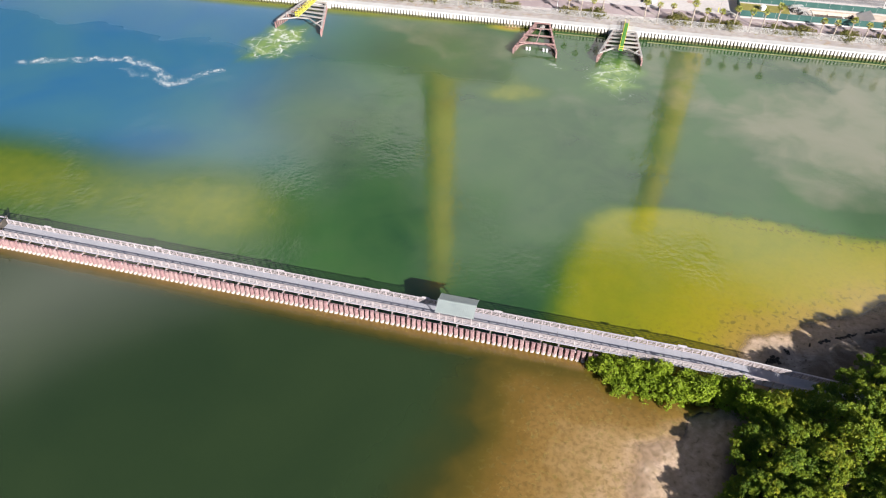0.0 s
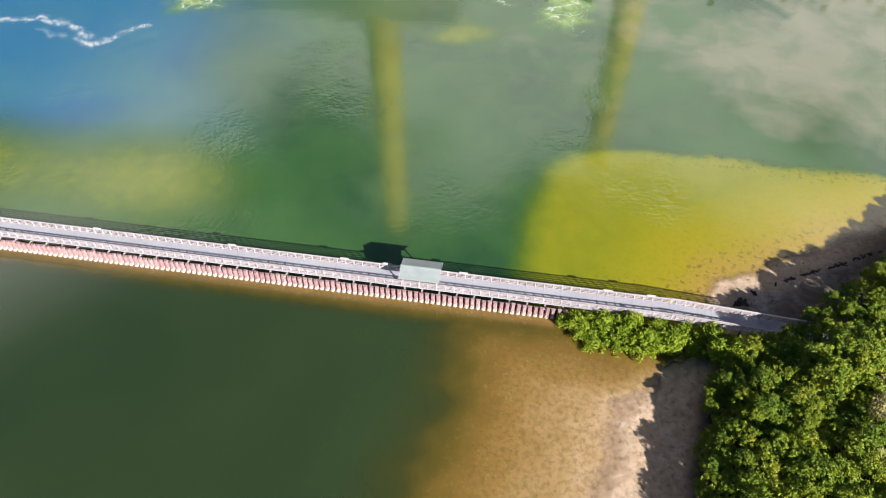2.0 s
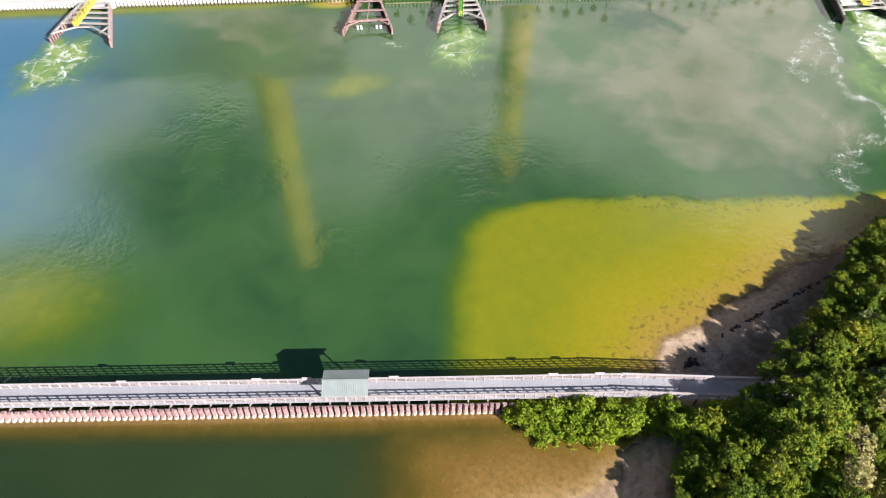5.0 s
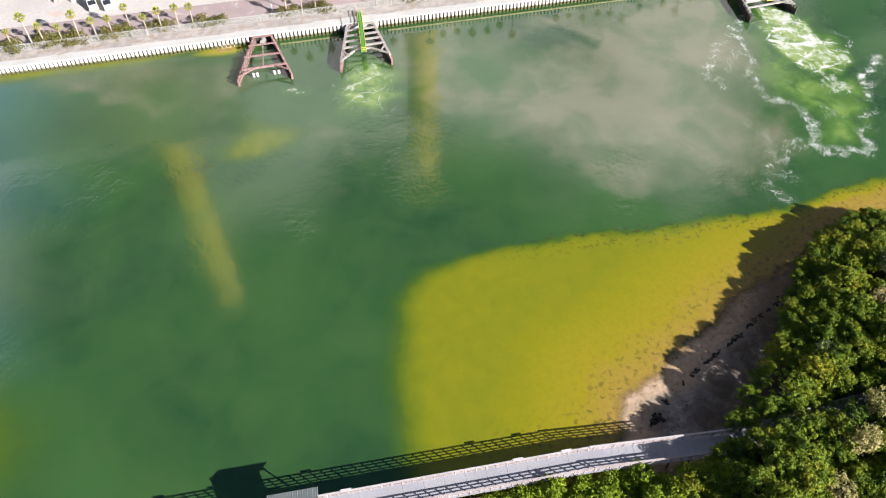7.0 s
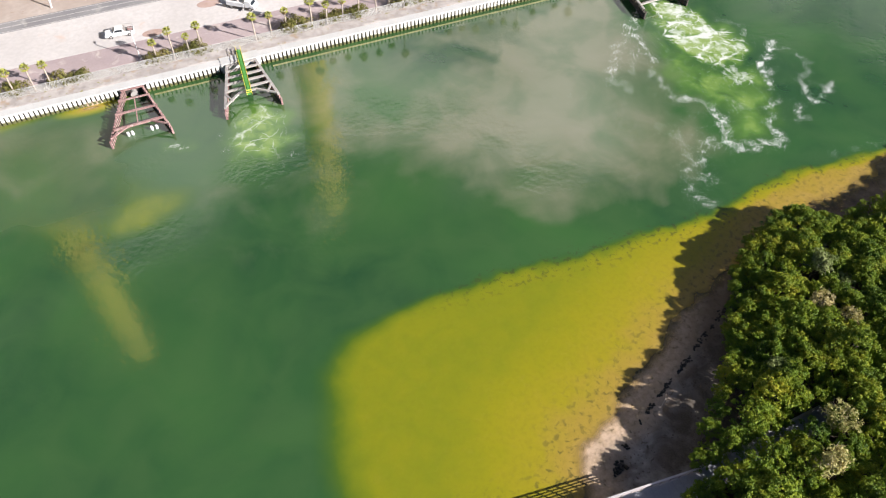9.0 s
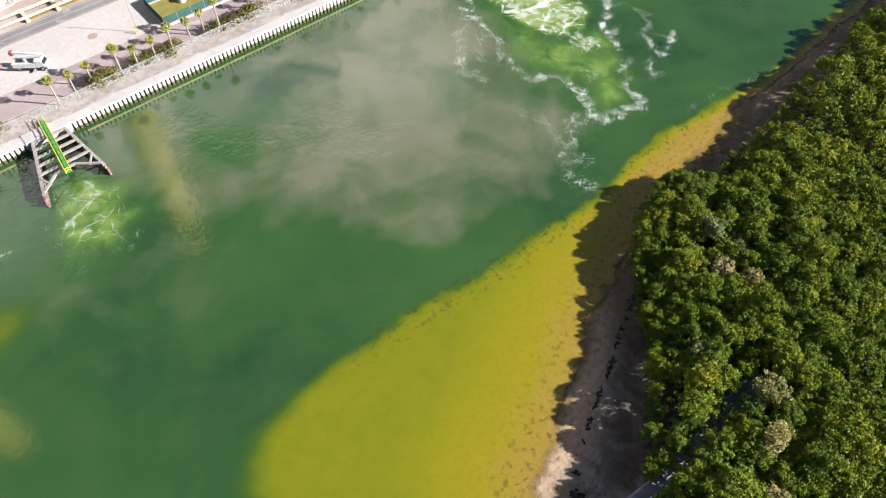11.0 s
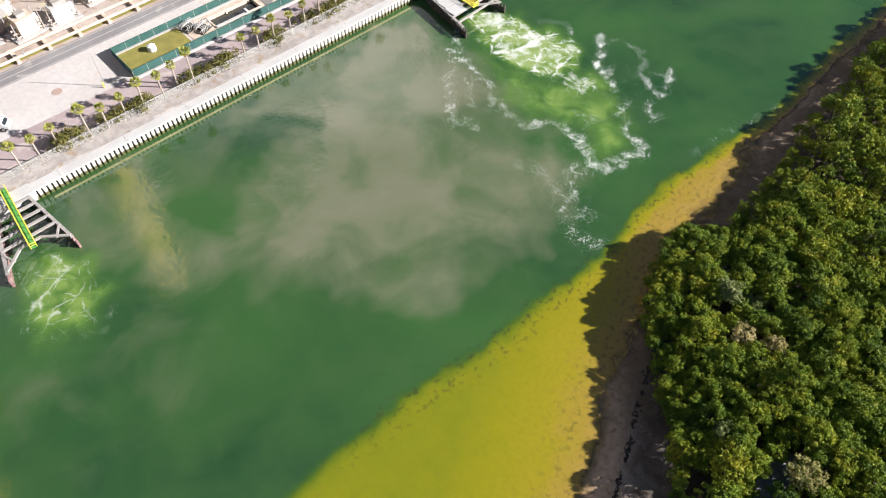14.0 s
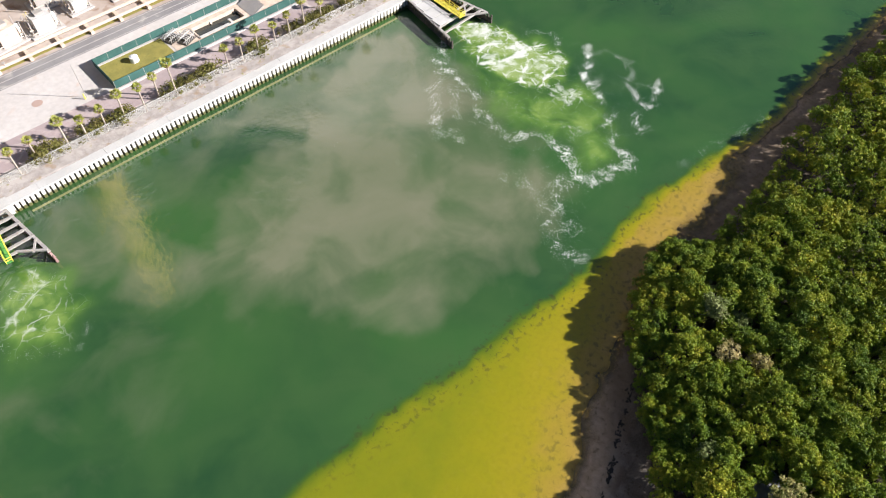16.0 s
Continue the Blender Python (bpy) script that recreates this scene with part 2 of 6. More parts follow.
def sheet_pile_mat():
    """Rust-pink steel with a crust of oysters, pale, above the waterline."""
    m, nt, p = fresh("oyster_crusted_sheet_pile")
    geo = nt.nodes.new("ShaderNodeNewGeometry")
    sep = nt.nodes.new("ShaderNodeSeparateXYZ")
    nt.links.new(geo.outputs["Position"], sep.inputs["Vector"])
    rnd = nt.nodes.new("ShaderNodeObjectInfo").outputs["Random"]
    grain = noise_of(nt, geo.outputs["Position"], 6.0, 6.0, 0.3, 0.7)
    rust = mix_rgb(nt, grain, (0.19, 0.09, 0.095), (0.36, 0.23, 0.23))
    rust = mix_rgb(nt, maths(nt, "MULTIPLY", rnd, 0.35), rust, (0.42, 0.33, 0.31))
    line = maths(nt, "ADD", sep.outputs["Z"], maths(nt, "MULTIPLY", grain, -0.35))
    crust = nt.nodes.new("ShaderNodeMapRange")
    crust.inputs["From Min"].default_value, crust.inputs["From Max"].default_value = 0.30, 0.10
    nt.links.new(line, crust.inputs["Value"])
    nt.links.new(mix_rgb(nt, crust.outputs["Result"], rust, (0.44, 0.39, 0.345)), p.inputs["Base Color"])
    p.inputs["Roughness"].default_value = 0.9
    bump(nt, p, grain, 0.6, 0.05)
    return m


def wall_pile_mat():
    """White-coated steel with a dark olive foot of its own height."""
    m, nt, p = fresh("coated_seawall_pile")
    geo = nt.nodes.new("ShaderNodeNewGeometry")
    sep = nt.nodes.new("ShaderNodeSeparateXYZ")
    nt.links.new(geo.outputs["Position"], sep.inputs["Vector"])
    grain = noise_of(nt, geo.outputs["Position"], 3.0, 6.0, 0.3, 0.7)
    col = mix_rgb(nt, grain, (0.52, 0.49, 0.46), (0.68, 0.66, 0.63))
    line = maths(nt, "ADD", sep.outputs["Z"], maths(nt, "MULTIPLY", grain, -0.3))
    foot = nt.nodes.new("ShaderNodeMapRange")
    foot.inputs["From Min"].default_value, foot.inputs["From Max"].default_value = 0.75, 0.45
    nt.links.new(line, foot.inputs["Value"])
    nt.links.new(mix_rgb(nt, foot.outputs["Result"], col, (0.10, 0.10, 0.035)), p.inputs["Base Color"])
    p.inputs["Roughness"].default_value = 0.7
    bump(nt, p, grain, 0.3, 0.03)
    return m


M_PILE = sheet_pile_mat()
M_WALLPILE = wall_pile_mat()
M_FOOTING = surface("algae_footing", (0.20, 0.21, 0.085), (0.27, 0.27, 0.13), 0.3, 4.0, 0.6, 0, 0.2, (0.13, 0.16, 0.05), 0.58)
# pile webs: the shade between the ribs is put into their colour
M_RECESS_SHADE = surface("recessed_pile_web", (0.025, 0.022, 0.02), (0.05, 0.045, 0.04), 1.0, 5.0, 0.9, 0, 0.3)


def chainlink():
    m, nt, p = fresh("chain_link")
    pos = nt.nodes.new("ShaderNodeNewGeometry").outputs["Position"]
    p.inputs["Base Color"].default_value = (0.55, 0.54, 0.52, 1)
    p.inputs["Metallic"].default_value, p.inputs["Roughness"].default_value = 0.3, 0.5
    w = []
    for turn in (45, -45):
        mp, wv = nt.nodes.new("ShaderNodeMapping"), nt.nodes.new("ShaderNodeTexWave")
        mp.inputs["Rotation"].default_value = (0, radians(turn), 0)
        wv.inputs["Scale"].default_value = 4.0
        nt.links.new(pos, mp.inputs["Vector"])
        nt.links.new(mp.outputs["Vector"], wv.inputs["Vector"])
        w.append(maths(nt, "GREATER_THAN", wv.outputs["Fac"], 0.9))
    t, mx = nt.nodes.new("ShaderNodeBsdfTransparent"), nt.nodes.new("ShaderNodeMixShader")
    nt.links.new(maths(nt, "MAXIMUM", w[0], w[1]), mx.inputs["Fac"])
    nt.links.new(t.outputs["BSDF"], mx.inputs[1])
    nt.links.new(p.outputs["BSDF"], mx.inputs[2])
    nt.links.new(mx.outputs["Shader"], nt.nodes["Material Output"].inputs["Surface"])
    return m


M_CHAIN = chainlink()


def ground_mat():
    """Sea bed, sand flats, beach, forest floor and fill behind the sea wall; tree shade is painted into beach and
    floor.
    """
    m, nt, p = fresh("ground")
    pos = nt.nodes.new("ShaderNodeNewGeometry").outputs["Position"]
    big, mid, fine = noise_of(nt, pos, 0.12, 5.0), noise_of(nt, pos, 0.7, 6.0, 0.38, 0.62), noise_of(nt, pos, 5.0, 5.0, 0.3, 0.7)
    sand = mix_rgb(nt, big, (0.52, 0.37, 0.255), (0.58, 0.43, 0.32))
    sand = mix_rgb(nt, maths(nt, "MULTIPLY", mid, 0.5), sand, (0.34, 0.24, 0.13))
    sand = mix_rgb(nt, maths(nt, "MULTIPLY", fine, 0.3), sand, (0.24, 0.175, 0.105))
    sand = mix_rgb(nt, maths(nt, "MULTIPLY", noise_of(nt, pos, 1.3, 7.0, 0.44, 0.70, 0.3), 0.5), sand, (0.20, 0.145, 0.075))
    weed = noise_of(nt, pos, 1.3, 8.0, 0.60, 0.68, 0.8)
    sand = mix_rgb(nt, maths(nt, "MULTIPLY", weed, maths(nt, "MULTIPLY", attr(nt, "weed"), 0.75)), sand, (0.10, 0.075, 0.03))
    # damp grey sand, darkened further for the tree shade it lies in
    grey = mix_rgb(nt, mid, (0.17, 0.155, 0.148), (0.29, 0.262, 0.245))
    grey = mix_rgb(nt, noise_of(nt, pos, 0.28, 6.0, 0.45, 0.62, 0.8), grey, (0.10, 0.082, 0.07))
    grey = mix_rgb(nt, noise_of(nt, pos, 2.2, 7.0, 0.6, 0.66), grey, (0.07, 0.055, 0.045))
    col = mix_rgb(nt, attr(nt, "beach"), sand, grey)
    # leaf litter, with the thicket's shade put into its dark colour
    shady_litter = mix_rgb(nt, fine, (0.035, 0.026, 0.018), (0.085, 0.065, 0.045))
    col = mix_rgb(nt, attr(nt, "forest"), col, shady_litter)
    fill = mix_rgb(nt, mid, (0.32, 0.285, 0.27), (0.42, 0.38, 0.36))
    fill = mix_rgb(nt, noise_of(nt, pos, 0.5, 7.0, 0.56, 0.68), fill, (0.33, 0.25, 0.19))
    fill = mix_rgb(nt, noise_of(nt, pos, 0.9, 5.0, 0.62, 0.7), fill, (0.24, 0.22, 0.08))
    col = mix_rgb(nt, attr(nt, "fill"), col, fill)
    nt.links.new(col, p.inputs["Base Color"])
    p.inputs["Roughness"].default_value = 0.95
    bump(nt, p, mid, 0.4, 0.12)
    return m


def ramp_of(nt, value, stops):
    n = nt.nodes.new("ShaderNodeValToRGB")
    els = n.color_ramp.elements
    while len(els) < len(stops):
        els.new(0.5)
    for e, (at, c) in zip(els, stops):
        e.position, e.color = at, (*c, 1)
    nt.links.new(value, n.inputs["Fac"])
    return n.outputs["Color"]


def cells(nt, vec, scale, feature, rand=1.0):
    n = nt.nodes.new("ShaderNodeTexVoronoi")
    n.feature = feature
    n.inputs["Scale"].default_value, n.inputs["Randomness"].default_value = scale, rand
    nt.links.new(vec, n.inputs["Vector"])
    return n.outputs["Distance"]


def water_mat():
    """Murky water: its own green where deep, the sandy bed's hue where shoal, with silt, milky outflow and foam by the
    flumes; a blue sky reflection is painted in far to the left.
    """
    m, nt, _ = fresh("estuary_water")
    nt.nodes.remove(nt.nodes["Principled BSDF"])
    pos = nt.nodes.new("ShaderNodeNewGeometry").outputs["Position"]
    depth, foam, web, aer, froth, silt, lagoon, weed = (attr(nt, k) for k in ("depth", "foam", "web", "aer", "froth", "silt", "lagoon", "weed"))
    big, mid, fine = noise_of(nt, pos, 0.035, 4.0, 0.35, 0.65, 0.5), noise_of(nt, pos, 0.33, 5.0, 0.3, 0.7, 0.4), noise_of(nt, pos, 1.5, 5.0, 0.3, 0.7, 0.3)
    north = mix_rgb(nt, big, (0.019, 0.060, 0.021), (0.039, 0.104, 0.027))
    south = mix_rgb(nt, big, (0.019, 0.036, 0.012), (0.027, 0.046, 0.015))
    swirl = noise_of(nt, pos, 0.11, 7.0, 0.35, 0.65, 0.9)
    north = mix_rgb(nt, maths(nt, "MULTIPLY", swirl, 0.5), north, (0.046, 0.100, 0.031))
    # blue of the mirrored sky, painted into the body colour
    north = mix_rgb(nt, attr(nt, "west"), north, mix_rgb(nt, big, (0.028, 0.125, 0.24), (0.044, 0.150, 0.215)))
    # the bed's blotches shift the apparent depth a little
    seen = maths(nt, "ADD", depth, maths(nt, "MULTIPLY", maths(nt, "SUBTRACT", mid, 0.5), maths(nt, "ADD", 0.07, maths(nt, "MULTIPLY", depth, 0.12))))
    seen = maths(nt, "MULTIPLY", seen, 0.25, True)
    bar = ramp_of(nt, seen, ((0.0, (0.34, 0.225, 0.075)), (0.05, (0.31, 0.217, 0.034)), (0.12, (0.275, 0.232, 0.012)), (0.21, (0.235, 0.220, 0.008)), (0.36, (0.155, 0.180, 0.008)), (0.6, (0.06, 0.11, 0.010)), (0.85, (0.022, 0.075, 0.014))))
    flat = ramp_of(nt, seen, ((0.0, (0.52, 0.36, 0.24)), (0.05, (0.37, 0.245, 0.112)), (0.12, (0.245, 0.147, 0.042)), (0.24, (0.172, 0.102, 0.021)), (0.40, (0.098, 0.070, 0.011)), (0.6, (0.042, 0.043, 0.008)), (0.85, (0.02, 0.03, 0.008))))
    deep = nt.nodes.new("ShaderNodeMapRange")
    deep.inputs["From Min"].default_value, deep.inputs["From Max"].default_value = 2.2, 3.3
    nt.links.new(depth, deep.inputs["Value"])
    north, south = mix_rgb(nt, deep.outputs["Result"], bar, north), mix_rgb(nt, deep.outputs["Result"], flat, south)
    body = mix_rgb(nt, lagoon, north, south)
    # pits, tufts and specks of weed on the shoals
    shoal = nt.nodes.new("ShaderNodeMapRange")
    shoal.inputs["From Min"].default_value, shoal.inputs["From Max"].default_value = 1.9, 0.5
    nt.links.new(depth, shoal.inputs["Value"])
    shoal = shoal.outputs["Result"]
    pits = maths(nt, "MULTIPLY", noise_of(nt, pos, 1.3, 7.0, 0.44, 0.70, 0.3), maths(nt, "MULTIPLY", shoal, maths(nt, "ADD", 0.14, maths(nt, "MULTIPLY", lagoon, 0.34))))
    body = mix_rgb(nt, pits, body, (0.085, 0.055, 0.014))
    pale = maths(nt, "MULTIPLY", noise_of(nt, pos, 1.1, 6.0, 0.55, 0.75, 0.8), maths(nt, "MULTIPLY", shoal, maths(nt, "ADD", 0.10, maths(nt, "MULTIPLY", lagoon, 0.35))))
    body = mix_rgb(nt, pale, body, (0.42, 0.33, 0.09))
    tuft = maths(nt, "MULTIPLY", noise_of(nt, pos, 1.1, 8.0, 0.55, 0.65, 0.5), weed)
    speck = maths(nt, "MULTIPLY", noise_of(nt, pos, 3.8, 4.0, 0.62, 0.68, 0.3), weed)
    body = mix_rgb(nt, maths(nt, "MAXIMUM", maths(nt, "MULTIPLY", tuft, 0.62), maths(nt, "MULTIPLY", speck, 0.36)), body, (0.040, 0.042, 0.016))
    curl = noise_of(nt, pos, 0.075, 9.0, 0.30, 0.70, 0.45)
    ragged = maths(nt, "ADD", silt, maths(nt, "MULTIPLY", maths(nt, "SUBTRACT", curl, 0.5), 0.72))
    cloud = maths(nt, "MULTIPLY", maths(nt, "MULTIPLY", maths(nt, "SUBTRACT", ragged, 0.18), 1.2, True), maths(nt, "MULTIPLY", silt, 3.0, True))
    body = mix_rgb(nt, cloud, body, mix_rgb(nt, curl, (0.112, 0.142, 0.074), (0.170, 0.176, 0.112)))
    stir = maths(nt, "MULTIPLY", aer, maths(nt, "ADD", maths(nt, "MULTIPLY", noise_of(nt, pos, 0.22, 6.0, 0.3, 0.7, 0.8), 0.7), 0.45), True)
    body = mix_rgb(nt, maths(nt, "MULTIPLY", stir, 1.5, True), body, ramp_of(nt, stir, ((0.0, (0.06, 0.145, 0.022)), (0.45, (0.105, 0.205, 0.036)), (0.7, (0.17, 0.265, 0.06)), (1.0, (0.26, 0.35, 0.12)))))
    # foam: a lace of threads on the pools, flecks along the drift lines
    warp = nt.nodes.new("ShaderNodeTexNoise")
    warp.inputs["Scale"].default_value, warp.inputs["Detail"].default_value = 0.28, 3.5
    nt.links.new(pos, warp.inputs["Vector"])
    bent = nt.nodes.new("ShaderNodeVectorMath")
    bent.operation = "MULTIPLY_ADD"
    bent.inputs[1].default_value = (2.8, 2.8, 0.0)
    nt.links.new(warp.outputs["Color"], bent.inputs[0])
    nt.links.new(pos, bent.inputs[2])
    bent = bent.outputs["Vector"]
    lace, uneven = None, maths(nt, "ADD", 0.15, maths(nt, "MULTIPLY", noise_of(nt, pos, 0.5, 5.0, 0.35, 0.68), 1.6))
    for size, wide, k in ((0.14, 0.045, 1.0), (0.29, 0.05, 0.75)):
        edge = cells(nt, bent, size, "DISTANCE_TO_EDGE")
        thread = maths(nt, "MULTIPLY", maths(nt, "SUBTRACT", maths(nt, "MULTIPLY", maths(nt, "MULTIPLY", maths(nt, "ADD", web, 0.25), wide), uneven), edge), 20.0, True)
        thread = maths(nt, "MULTIPLY", thread, k)
        lace = thread if lace is None else maths(nt, "MAXIMUM", lace, thread)
    broken = noise_of(nt, pos, 0.5, 6.0, 0.42, 0.60)
    lace = maths(nt, "MULTIPLY", lace, maths(nt, "MULTIPLY", maths(nt, "ADD", broken, maths(nt, "MULTIPLY", web, 0.35), True), maths(nt, "MULTIPLY", web, 1.35, True)))
    clump = noise_of(nt, pos, 0.45, 5.0, 0.36, 0.66)
    reach = maths(nt, "MULTIPLY", foam, maths(nt, "ADD", 0.19, maths(nt, "MULTIPLY", clump, 0.32)))
    flecks = None
    for size in (2.9, 5.2):
        f = maths(nt, "MULTIPLY", maths(nt, "SUBTRACT", reach, cells(nt, pos, size, "F1")), 7.0, True)
        flecks = f if flecks is None else maths(nt, "MAXIMUM", flecks, f)
    boil = maths(nt, "ADD", noise_of(nt, bent, 0.55, 7.0, 0.3, 0.7, 0.6), maths(nt, "MULTIPLY", froth, 1.1))
    boil = maths(nt, "MULTIPLY", maths(nt, "MULTIPLY", maths(nt, "SUBTRACT", boil, 0.95), 1.5, True), maths(nt, "MULTIPLY", froth, 4.0, True))
    white = maths(nt, "MAXIMUM", maths(nt, "MAXIMUM", maths(nt, "MULTIPLY", lace, 0.85), maths(nt, "MULTIPLY", boil, 0.85)), maths(nt, "MULTIPLY", flecks, 0.95), True)
    body = mix_rgb(nt, white, body, (0.72, 0.74, 0.70))
    diff = nt.nodes.new("ShaderNodeBsdfDiffuse")
    nt.links.new(body, diff.inputs["Color"])
    # only the last film of water lets the bare sand through
    clear, thick = nt.nodes.new("ShaderNodeBsdfTransparent"), nt.nodes.new("ShaderNodeMapRange")
    thick.inputs["From Min"].default_value, thick.inputs["From Max"].default_value = 0.0, 0.14
    nt.links.new(depth, thick.inputs["Value"])
    inner = nt.nodes.new("ShaderNodeMixShader")
    nt.links.new(thick.outputs["Result"], inner.inputs["Fac"])
    nt.links.new(clear.outputs["BSDF"], inner.inputs[1])
    nt.links.new(diff.outputs["BSDF"], inner.inputs[2])
    gloss, fres, outer = nt.nodes.new("ShaderNodeBsdfGlossy"), nt.nodes.new("ShaderNodeFresnel"), nt.nodes.new("ShaderNodeMixShader")
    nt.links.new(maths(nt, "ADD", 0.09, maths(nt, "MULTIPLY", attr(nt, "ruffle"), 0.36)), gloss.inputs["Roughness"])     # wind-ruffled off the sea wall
    fres.inputs["IOR"].default_value = 1.85
    rip = nt.nodes.new("ShaderNodeBump")
    rip.inputs["Distance"].default_value = 0.06
    ripple = maths(nt, "ADD", noise_of(nt, pos, 1.1, 3.0, 0.2, 0.8), maths(nt, "MULTIPLY", noise_of(nt, pos, 0.3, 2.0, 0.2, 0.8), 1.5))
    breeze = maths(nt, "ADD", 0.075, maths(nt, "MULTIPLY", noise_of(nt, pos, 0.055, 5.0, 0.50, 0.64), 0.42))
    nt.links.new(maths(nt, "MULTIPLY", breeze, maths(nt, "SUBTRACT", 1.0, maths(nt, "MULTIPLY", lagoon, 0.85))), rip.inputs["Strength"])
    nt.links.new(ripple, rip.inputs["Height"])
    nt.links.new(rip.outputs["Normal"], gloss.inputs["Normal"])
    film = maths(nt, "MULTIPLY", fres.outputs["Fac"], maths(nt, "MULTIPLY", depth, 6.0, True))
    nt.links.new(film, outer.inputs["Fac"])
    nt.links.new(inner.outputs["Shader"], outer.inputs[1])
    nt.links.new(gloss.outputs["BSDF"], outer.inputs[2])
    nt.links.new(outer.outputs["Shader"], nt.nodes["Material Output"].inputs["Surface"])
    return m


M_GROUND, M_WATER = ground_mat(), water_mat()


# ---- mesh tools ----
class Shape:
    """Vertices and faces of one mesh."""

    def __init__(self):
        self.v, self.f = [], []

    def add(self, pts, faces):
        k = len(self.v)
        self.v += [tuple(p) for p in pts]
        self.f += [tuple(i + k for i in f) for f in faces]
        return self

    def box(self, c, size, rz=0.0, top=1.0, rx=0.0, ry=0.0):
        """A box about its centre; top: how far its upper end is narrowed."""
        m = Matrix.Translation(c) @ Euler((rx, ry, rz)).to_matrix().to_4x4()
        x, y, z = (s / 2 for s in size)
        pts = [m @ Vector((sx * x * (top if sz > 0 else 1), sy * y * (top if sz > 0 else 1), sz * z)) for sz in (-1, 1) for sx, sy in ((-1, -1), (1, -1), (1, 1), (-1, 1))]
        return self.add(pts, [(3, 2, 1, 0), (4, 5, 6, 7), (0, 1, 5, 4), (1, 2, 6, 5), (2, 3, 7, 6), (3, 0, 4, 7)])

    def beam(self, a, b, w, h):
        """A bar of w by h from a to b."""
        a, b = Vector(a), Vector(b)
        d = (b - a).normalized()
        side = d.cross(Vector((0, 0, 1)))
        side = side.normalized() if side.length > 1e-3 else Vector((1, 0, 0))
        up = side.cross(d)
        pts = [p + side * (sx * w / 2) + up * (sy * h / 2) for p in (a, b) for sx, sy in ((-1, -1), (1, -1), (1, 1), (-1, 1))]
        return self.add(pts, [(0, 1, 2, 3), (7, 6, 5, 4), (0, 4, 5, 1), (1, 5, 6, 2), (2, 6, 7, 3), (3, 7, 4, 0)])

    def tube(self, a, b, r0, r1=None, n=10, caps=True):
        a, b, r1 = Vector(a), Vector(b), r0 if r1 is None else r1
        d = (b - a).normalized()
        u = d.cross(Vector((0, 0, 1)))
        u = u.normalized() if u.length > 1e-3 else Vector((1, 0, 0))
        w = d.cross(u)
        ring = [u * math.cos(2 * math.pi * k / n) + w * math.sin(2 * math.pi * k / n) for k in range(n)]
        faces = [(k, (k + 1) % n, n + (k + 1) % n, n + k) for k in range(n)]
        if caps:
            faces += [tuple(range(n - 1, -1, -1)), tuple(range(n, 2 * n))]
        return self.add([a + q * r0 for q in ring] + [b + q * r1 for q in ring], faces)

    def mesh(self, name, mat, smooth=False):
        me = bpy.data.meshes.new(name)
        me.from_pydata(self.v, [], self.f)
        me.materials.append(mat)
        if smooth:
            me.polygons.foreach_set("use_smooth", [True] * len(me.polygons))
        return me


def part(name, shape, mat, parent=None, label="", m=None, smooth=False):
    """One mesh object under a thing or a part; shape: a Shape, or a mesh that is shared."""
    ob = new(name, shape.mesh(name, mat, smooth) if isinstance(shape, Shape) else shape)
    if m is not None:
        ob.matrix_basis = m
    ob.parent = parent
    return tagged(ob, label)


def thing(name, label, category, m=None, group="", kind=""):
    ob = new(name)
    ob.empty_display_size = 0.3
    if m is not None:
        ob.matrix_basis = m
    return tagged(ob, label, category, group, kind)


def smooth(a):
    a = np.clip(a, 0, 1)
    return a * a * (3 - 2 * a)


def signed(poly, x, y):
    """Distance to a closed outline, positive inside."""
    d, inside = np.full(x.shape, 1e9), np.zeros(x.shape, bool)
    for (ax, ay), (bx, by) in zip(poly, poly[1:] + poly[:1]):
        ex, ey = bx - ax, by - ay
        k = np.clip(((x - ax) * ex + (y - ay) * ey) / (ex * ex + ey * ey), 0, 1)
        d = np.minimum(d, np.hypot(x - ax - k * ex, y - ay - k * ey))
        cross = (ay > y) != (by > y)
        if ey:
            inside ^= cross & (x < ex * (y - ay) / ey + ax)
    return np.where(inside, d, -d)


def near(line, x, y):
    """Distance to an open line."""
    d = np.full(x.shape, 1e9)
    for (ax, ay), (bx, by) in zip(line, line[1:]):
        ex, ey = bx - ax, by - ay
        k = np.clip(((x - ax) * ex + (y - ay) * ey) / (ex * ex + ey * ey), 0, 1)
        d = np.minimum(d, np.hypot(x - ax - k * ex, y - ay - k * ey))
    return d


def wobble(x, y, size, seed=0.0):
    """A smooth uneven field about 0, from a few crossed waves."""
    r = np.random.RandomState(int(seed * 100) + 7)
    out = 0 * x
    for k in range(7):
        a, ph, s = r.uniform(0, 6.28), r.uniform(0, 6.28), size * r.uniform(0.5, 1.7)
        out = out + np.sin((x * np.cos(a) + y * np.sin(a)) * 6.28 / s + ph)
    return out / 4


# ---- the lie of the land ----
LAND = pose(0, 107.6, 0, 0, 0, 3.1)          # the sea wall's own axes: s along it, d behind its front
WALL_TOP = 2.2
DECK = pose(0, 0.5, 0, 0, 0, 0.72)          # the boardwalk's own axes
DECK_Z, DECK_W = 2.35, 3.0


def land(s, d, z=WALL_TOP, turn=0.0):
    return LAND @ pose(s, d, z, 0, 0, turn)


